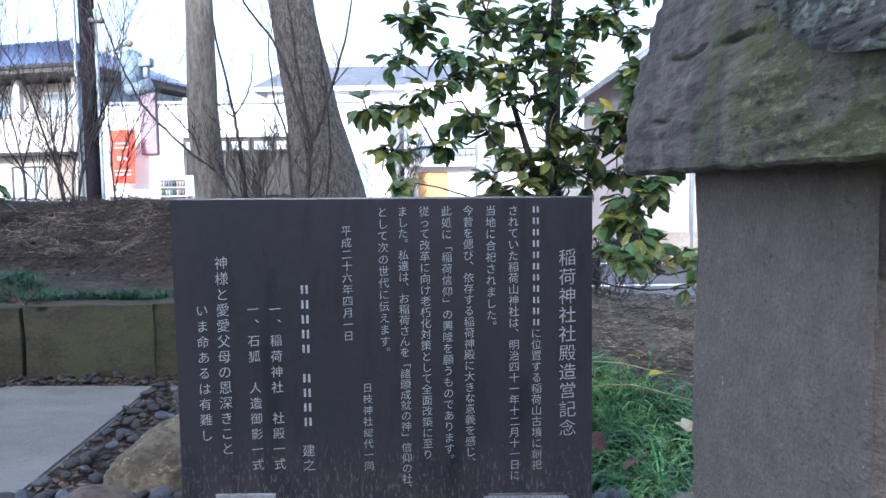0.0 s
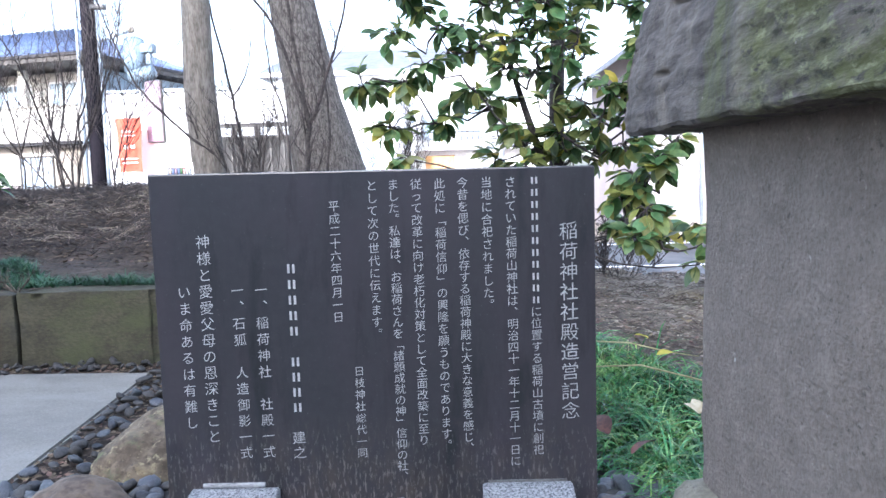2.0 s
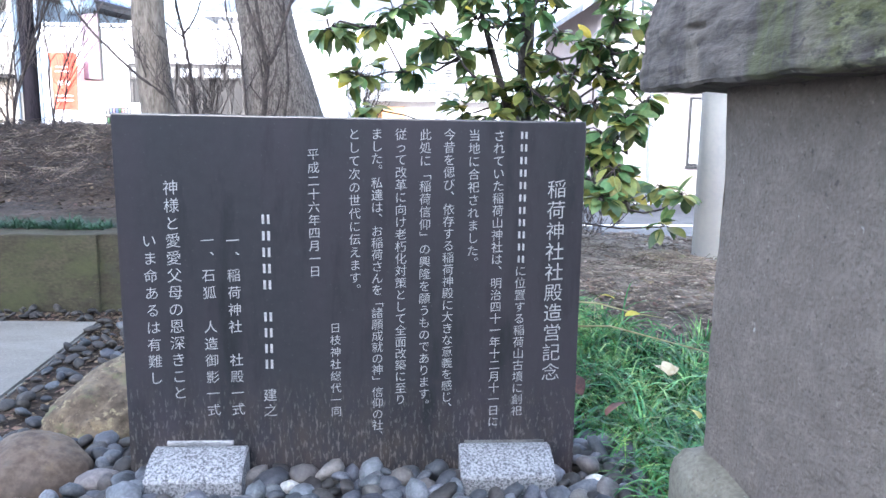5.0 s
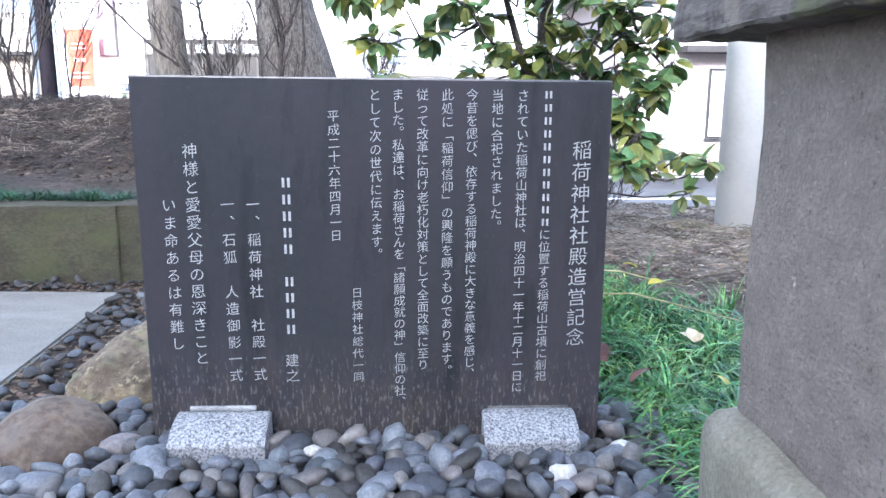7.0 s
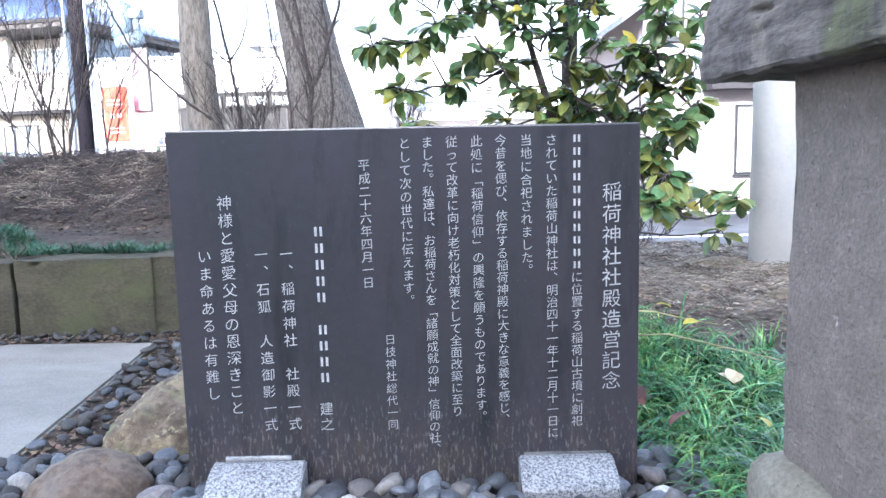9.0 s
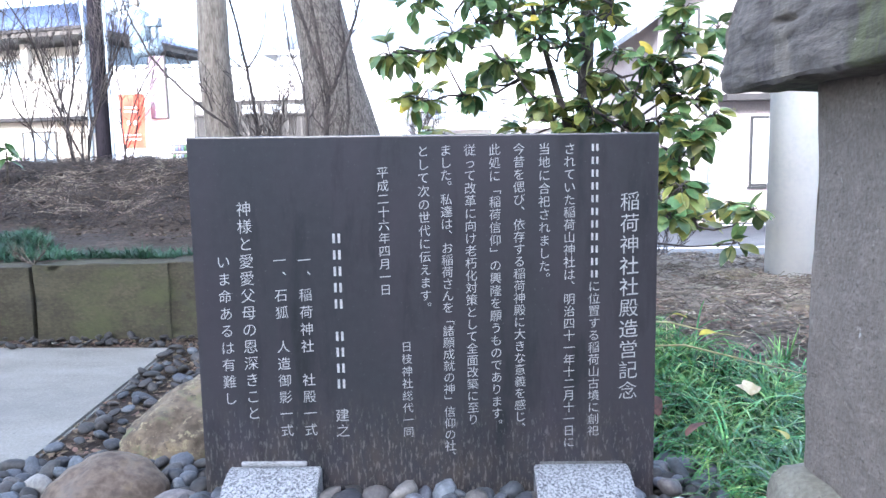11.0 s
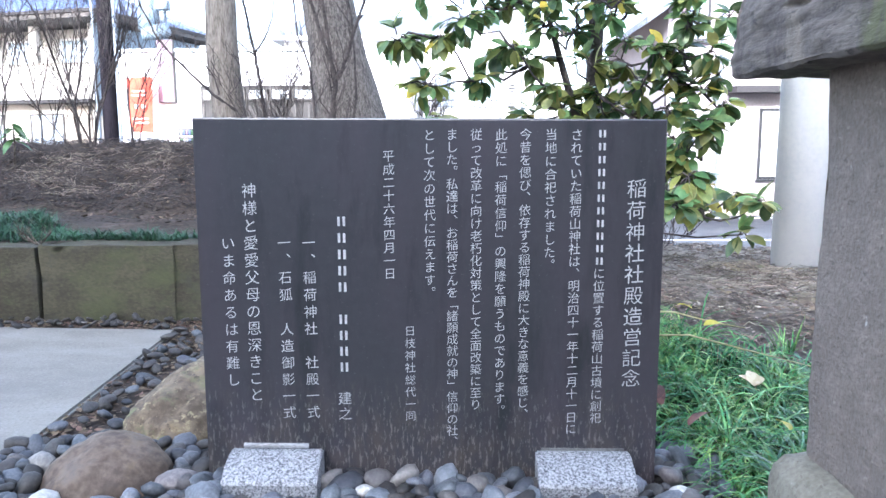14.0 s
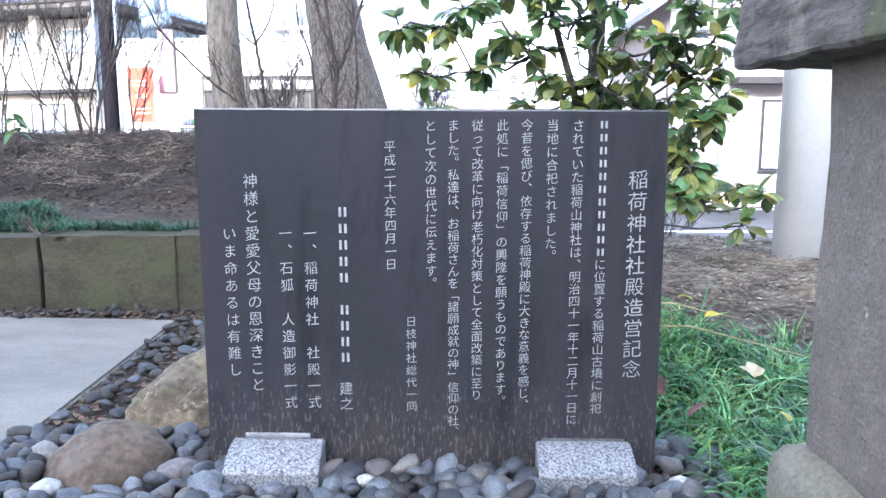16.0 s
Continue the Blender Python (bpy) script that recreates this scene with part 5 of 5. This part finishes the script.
tagged(litter("leaf_litter", scatter(5200, -4.0, 2.6, 1.7, 4.6, lambda x, y: x > -0.2 or y > 2.1), 0.035, LITTER, 4), "brown fallen leaves and chips over the mound", "leaf litter", kind="stuff")
tagged(litter("leaf_litter", scatter(1100, -1.02, -0.7, 0.0, 1.46, lambda x, y: x > -0.955 - 0.05 * y), 0.022, LITTER, 14), "brown chips and needles among flat pebbles", "leaf litter", kind="stuff")
tagged(litter("leaf_litter", scatter(3200, -2.6, 0.0, 1.31, 1.46, lambda x, y: True), 0.02, LITTER, 15), "dark chips at the foot of the retaining wall", "leaf litter", kind="stuff")
tagged(litter("leaf_litter", scatter(2200, 0.6, 2.2, 1.05, 2.6, lambda x, y: True), 0.025, LITTER_PALE, 6), "brown fallen leaves and chips on bare earth", "leaf litter", kind="stuff")


tagged(litter("leaf_litter", scatter(1500, 0.6, 1.9, 0.5, 1.35, lambda x, y: not lawn(x, y)), 0.028, LITTER, 16), "brown fallen leaves along the edge of the grass", "leaf litter", kind="stuff")
tagged(litter("soil_crumbs", scatter(5000, -3.4, -0.4, 2.0, 4.3, lambda x, y: True), 0.03, CRUMB, 41), "dark crumbs of earth over the mound", "soil", kind="stuff")
tagged(litter("soil_crumbs", scatter(9000, -3.2, -0.4, 1.75, 3.4, lambda x, y: True), 0.014, CRUMB, 43), "fine dark crumbs of earth on the bank", "soil", kind="stuff")
tagged(litter("soil_crumbs", scatter(3000, 0.6, 2.0, 0.8, 2.6, lambda x, y: True), 0.018, LITTER_PALE, 42), "brown crumbs of earth on the slope", "soil", kind="stuff")


def stalks(name, n, x0, x1, y0, y1, length, r, material, seed, label, lift=0.03):
    rng = random.Random(seed)
    bm = bmesh.new()
    for _ in range(n):
        x, y = rng.uniform(x0, x1), rng.uniform(y0, y1)
        if length > 0.14 and noise.noise(Vector((x * 2.2, y * 3.0, 4))) < -0.02 + 0.3 * ss(-1.8, -3.0, x):
            continue
        a = rng.gauss(0.0, 0.7) + (3.14 if rng.random() < 0.5 else 0)
        ln = length * rng.uniform(0.4, 1.2)
        p = [Vector((x + math.cos(a) * ln * u, y + math.sin(a) * ln * u, 0)) for u in (0, 0.35, 0.7, 1)]
        for k, q in enumerate(p):
            q.z = ground_z(q.x, q.y) + r + rng.uniform(0, lift)
        tube(bm, p, [r, r, r * 0.8, r * 0.5], 4, False)
    return tagged(part(name, bm, material), label, "dry stalks", kind="stuff")


stalks("dry_stalks", 3600, -4.0, -0.9, 2.75, 4.15, 0.16, 0.0022, DRY, 7, "heap of dry cut stalks along the mound crest")
stalks("dark_stalks", 2600, -4.0, -0.9, 2.5, 4.2, 0.13, 0.002, TWIG, 27, "dark rotting stalks and twigs along the mound crest", 0.05)
stalks("dry_roots", 1100, 0.7, 2.2, 0.75, 2.5, 0.11, 0.0014, DRY, 8, "dry roots and straw on the bare earth")
stalks("pine_needles", 120, -0.94, -0.72, 0.95, 1.4, 0.06, 0.001, LITTER, 9, "fallen needles among the pebbles", 0.03)

# long straws lying over the grass, yellow leaves, straw by the pole
for pts in (((0.56, 0.66, 0.10), (0.68, 0.57, 0.125), (0.80, 0.45, 0.115), (0.96, 0.39, 0.085)), ((0.62, 0.9, 0.12), (0.7, 0.78, 0.14), (0.8, 0.74, 0.12), (0.9, 0.75, 0.10))):
    bm = bmesh.new()
    tube(bm, [Vector(p) for p in pts], [0.0024, 0.0026, 0.0022, 0.0012], 6)
    tagged(part("dry_straw", bm, GRASS_DRY), "long dry straw lying across the grass", "straw", group="straws")
for at, turn in (((0.78, 0.88, 0.13), 40), ((0.755, 0.68, 0.125), -70), ((0.735, 0.05, 0.06), 10)):
    bm = leaf_bm(0.05, 0.026, 0.3, 0.4)
    bm.transform(pose(*at, 25, 20, turn))
    tagged(part("yellow_leaf", bm, LEAF_YELLOW), "small yellowed leaf caught in the grass", "leaf", group="yellowed leaves")
stalks("straw_mat", 800, 1.05, 1.75, 1.35, 1.85, 0.09, 0.0014, LITTER_PALE, 17, "pale straw on the earth before the white pole", 0.012)

# dry weed rooted in the wall joint
bm = bmesh.new()
wr = random.Random(31)
for k in range(12):
    a = wr.uniform(3.3, 6.1)
    grow(bm, Vector((-1.63, 1.49, 0.245)), Vector((math.cos(a), math.sin(a) * 0.7, 0.5)).normalized(), 0.09, 0.0022, 2, 0.8, wr, 0.6, 4, (1, 3))
tagged(part("dry_weed", bm, DRY), "pale dry weed rooted in the wall joint", "weed")

stalks("needle_tuft", 60, 0.535, 0.60, -0.02, 0.05, 0.05, 0.0011, LITTER, 18, "brown needles caught at the edge of the pebbles", 0.03)
cone = thing("pine_cone", "small open brown pine cone lying on the pebbles", "pine cone", (-0.616, 0.12, -0.024))
cone.rotation_euler = (radians(75), radians(20), 0)
part("core", cyl(-0.616, 0.12, -0.044, -0.004, 0.009, 0.004, 10), DEAD_LEAF, cone)
bm = bmesh.new()
for k in range(44):
    u = k / 43
    a = k * 2.4
    lb = leaf_bm(0.019 * (1.15 - 0.7 * u), 0.013, 0.5, -0.5)
    lb.transform(pose(-0.616, 0.12, -0.041 + 0.034 * u, 12 + 45 * u, 0, math.degrees(a)))
    tmp = bpy.data.meshes.new("t")
    lb.to_mesh(tmp)
    lb.free()
    bm.from_mesh(tmp)
    bpy.data.meshes.remove(tmp)
tagged(part("scales", bm, DRY, cone), kind="stuff")

# fallen leaves and a petal in the grass
for at, turn, sz in (((0.515, 0.20, 0.06), 5, 0.085), ((0.545, 0.10, 0.05), -60, 0.075)):
    bm = leaf_bm(sz, sz * 0.55, 0.3, 0.35)
    bm.transform(pose(*at, 30, -20, turn))
    tagged(part("fallen_leaf", bm, DEAD_LEAF), "curled reddish brown fallen leaf in the grass", "leaf", group="fallen leaves")
bm = bmesh.new()
for turn, tip in ((-30, 40), (10, 60), (45, 45)):
    lb = leaf_bm(0.042, 0.036, 0.4, 0.4)
    lb.transform(pose(0.758, 0.30, 0.07, tip, 0, turn))
    tmp = bpy.data.meshes.new("t")
    lb.to_mesh(tmp)
    lb.free()
    bm.from_mesh(tmp)
    bpy.data.meshes.remove(tmp)
bmesh.ops.remove_doubles(bm, verts=list(bm.verts), dist=0.003)
tagged(part("petal", bm, PETAL), "cream white flower petal lying on the grass", "petal")

# ---- pebble bed ----
bed = tagged(new("pebble_bed"), "bed of rounded blue-grey pebbles round the memorial", "pebbles", kind="structure")
rng = random.Random(5)


def pebble_mesh(seed, mat_, a, b, c):
    bm = bmesh.new()
    bmesh.ops.create_icosphere(bm, subdivisions=2, radius=1)
    for v in bm.verts:
        p = v.co * 1.15 + Vector((seed * 3.7, seed, 0))
        v.co *= 1 + 0.30 * noise.noise(p) + 0.07 * noise.noise(p * 2.7)
        v.co = Vector((v.co.x * a, v.co.y * b, v.co.z * c))
    me = bpy.data.meshes.new("pebble")
    bm.to_mesh(me)
    bm.free()
    me.materials.append(mat_)
    me.polygons.foreach_set("use_smooth", [True] * len(me.polygons))
    return me


shapes = [pebble_mesh(k, PEBBLE, *s) for k, s in enumerate(((0.036, 0.026, 0.017), (0.030, 0.025, 0.019), (0.040, 0.024, 0.016), (0.026, 0.021, 0.016), (0.033, 0.030, 0.015), (0.028, 0.018, 0.014), (0.045, 0.031, 0.02), (0.031, 0.023, 0.021)))]
shapes += [pebble_mesh(k + 20, PEBBLE_BROWN, *s) for k, s in enumerate(((0.034, 0.026, 0.016), (0.027, 0.022, 0.015), (0.038, 0.025, 0.018), (0.043, 0.02, 0.017), (0.03, 0.028, 0.02)))]
pale = pebble_mesh(9.5, PEBBLE_PALE, 0.027, 0.021, 0.016)


def blocked(x, y):
    if -0.455 < x < 0.455 and -0.005 < y < 0.075:
        return True
    if (-0.40 < x < -0.208 or 0.208 < x < 0.40) and -0.118 < y < 0:
        return True
    if ((x + 0.665) / 0.135) ** 2 + (y / 0.14) ** 2 < 1:
        return True
    if ((x + 0.60) / 0.16) ** 2 + ((y - 0.43) / 0.27) ** 2 < 1:
        return True
    if x < -0.86 - 0.065 * (y + 1.2) + 0.02 and y < 1.3:
        return True
    return x > 0.41 and y < -0.45


def in_bed(x, y):
    if y < -0.63 + 0.09 * noise.noise(Vector((x * 5, 3, 0))):
        return False
    if y > 1.31:
        return y < 1.46 and x < 0.3
    return x < 0.60 - 0.08 * ss(0.0, 0.4, y) + 0.03 * math.sin(y * 9)


placed = []
grid_ = {}


def free_spot(x, y, r, tight):
    i, j = int(math.floor(x / 0.1)), int(math.floor(y / 0.1))
    for a in (i - 1, i, i + 1):
        for b in (j - 1, j, j + 1):
            for px, py, pr in grid_.get((a, b), ()):
                if (px - x) ** 2 + (py - y) ** 2 < ((pr + r) * tight) ** 2:
                    return False
    grid_.setdefault((i, j), []).append((x, y, r))
    return True


bits = {False: ([], []), True: ([], [])}
count = 0
for lay, tries, base in ((0, 10000, -0.045), (1, 11000, -0.019)):
    grid_.clear()
    for _ in range(tries):
        x, y = (rng.uniform(-2.4, 0.66), rng.uniform(-0.62, 1.46)) if rng.random() < 0.45 else (rng.uniform(-1.05, 0.66), rng.uniform(-0.7, 0.15))
        if x < -1.05 and y < 1.3 or blocked(x, y) or not in_bed(x, y):
            continue
        me = rng.choice(shapes)
        strip_ = y > 0.15
        sc = rng.choice((0.55, 0.68, 0.78, 0.88, 0.98, 1.12)) * rng.uniform(0.92, 1.06) * (0.6 if y > 1.28 else 0.85 if strip_ else 1)
        if not free_spot(x, y, 0.031 * sc, 0.72 if y > 0.15 else 0.58 if lay else 0.62):
            continue
        if strip_ and (lay == 1 or rng.random() < 0.12):
            continue
        near = y < 0.05 and x > -0.95 and lay == 1
        if near and rng.random() < 0.035:
            me = pale
        m = pose(x, y, base + rng.uniform(-0.006, 0.008), rng.gauss(0, 24), rng.gauss(0, 24), rng.uniform(0, 360)) @ Matrix.Diagonal((sc, sc, sc * (0.75 if strip_ else 1), 1))
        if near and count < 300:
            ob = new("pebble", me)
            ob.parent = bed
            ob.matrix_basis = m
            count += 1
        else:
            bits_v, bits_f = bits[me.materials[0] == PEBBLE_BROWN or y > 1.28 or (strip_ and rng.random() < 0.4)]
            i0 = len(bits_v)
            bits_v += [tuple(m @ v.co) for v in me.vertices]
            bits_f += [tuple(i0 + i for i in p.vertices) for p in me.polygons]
# joined pebbles, mostly lower layer and back strip, take the shade-darkened colours
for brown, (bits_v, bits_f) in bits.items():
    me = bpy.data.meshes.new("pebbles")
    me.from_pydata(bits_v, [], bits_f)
    me.materials.append(PEBBLE_BROWN_SHADED if brown else PEBBLE_SHADED)
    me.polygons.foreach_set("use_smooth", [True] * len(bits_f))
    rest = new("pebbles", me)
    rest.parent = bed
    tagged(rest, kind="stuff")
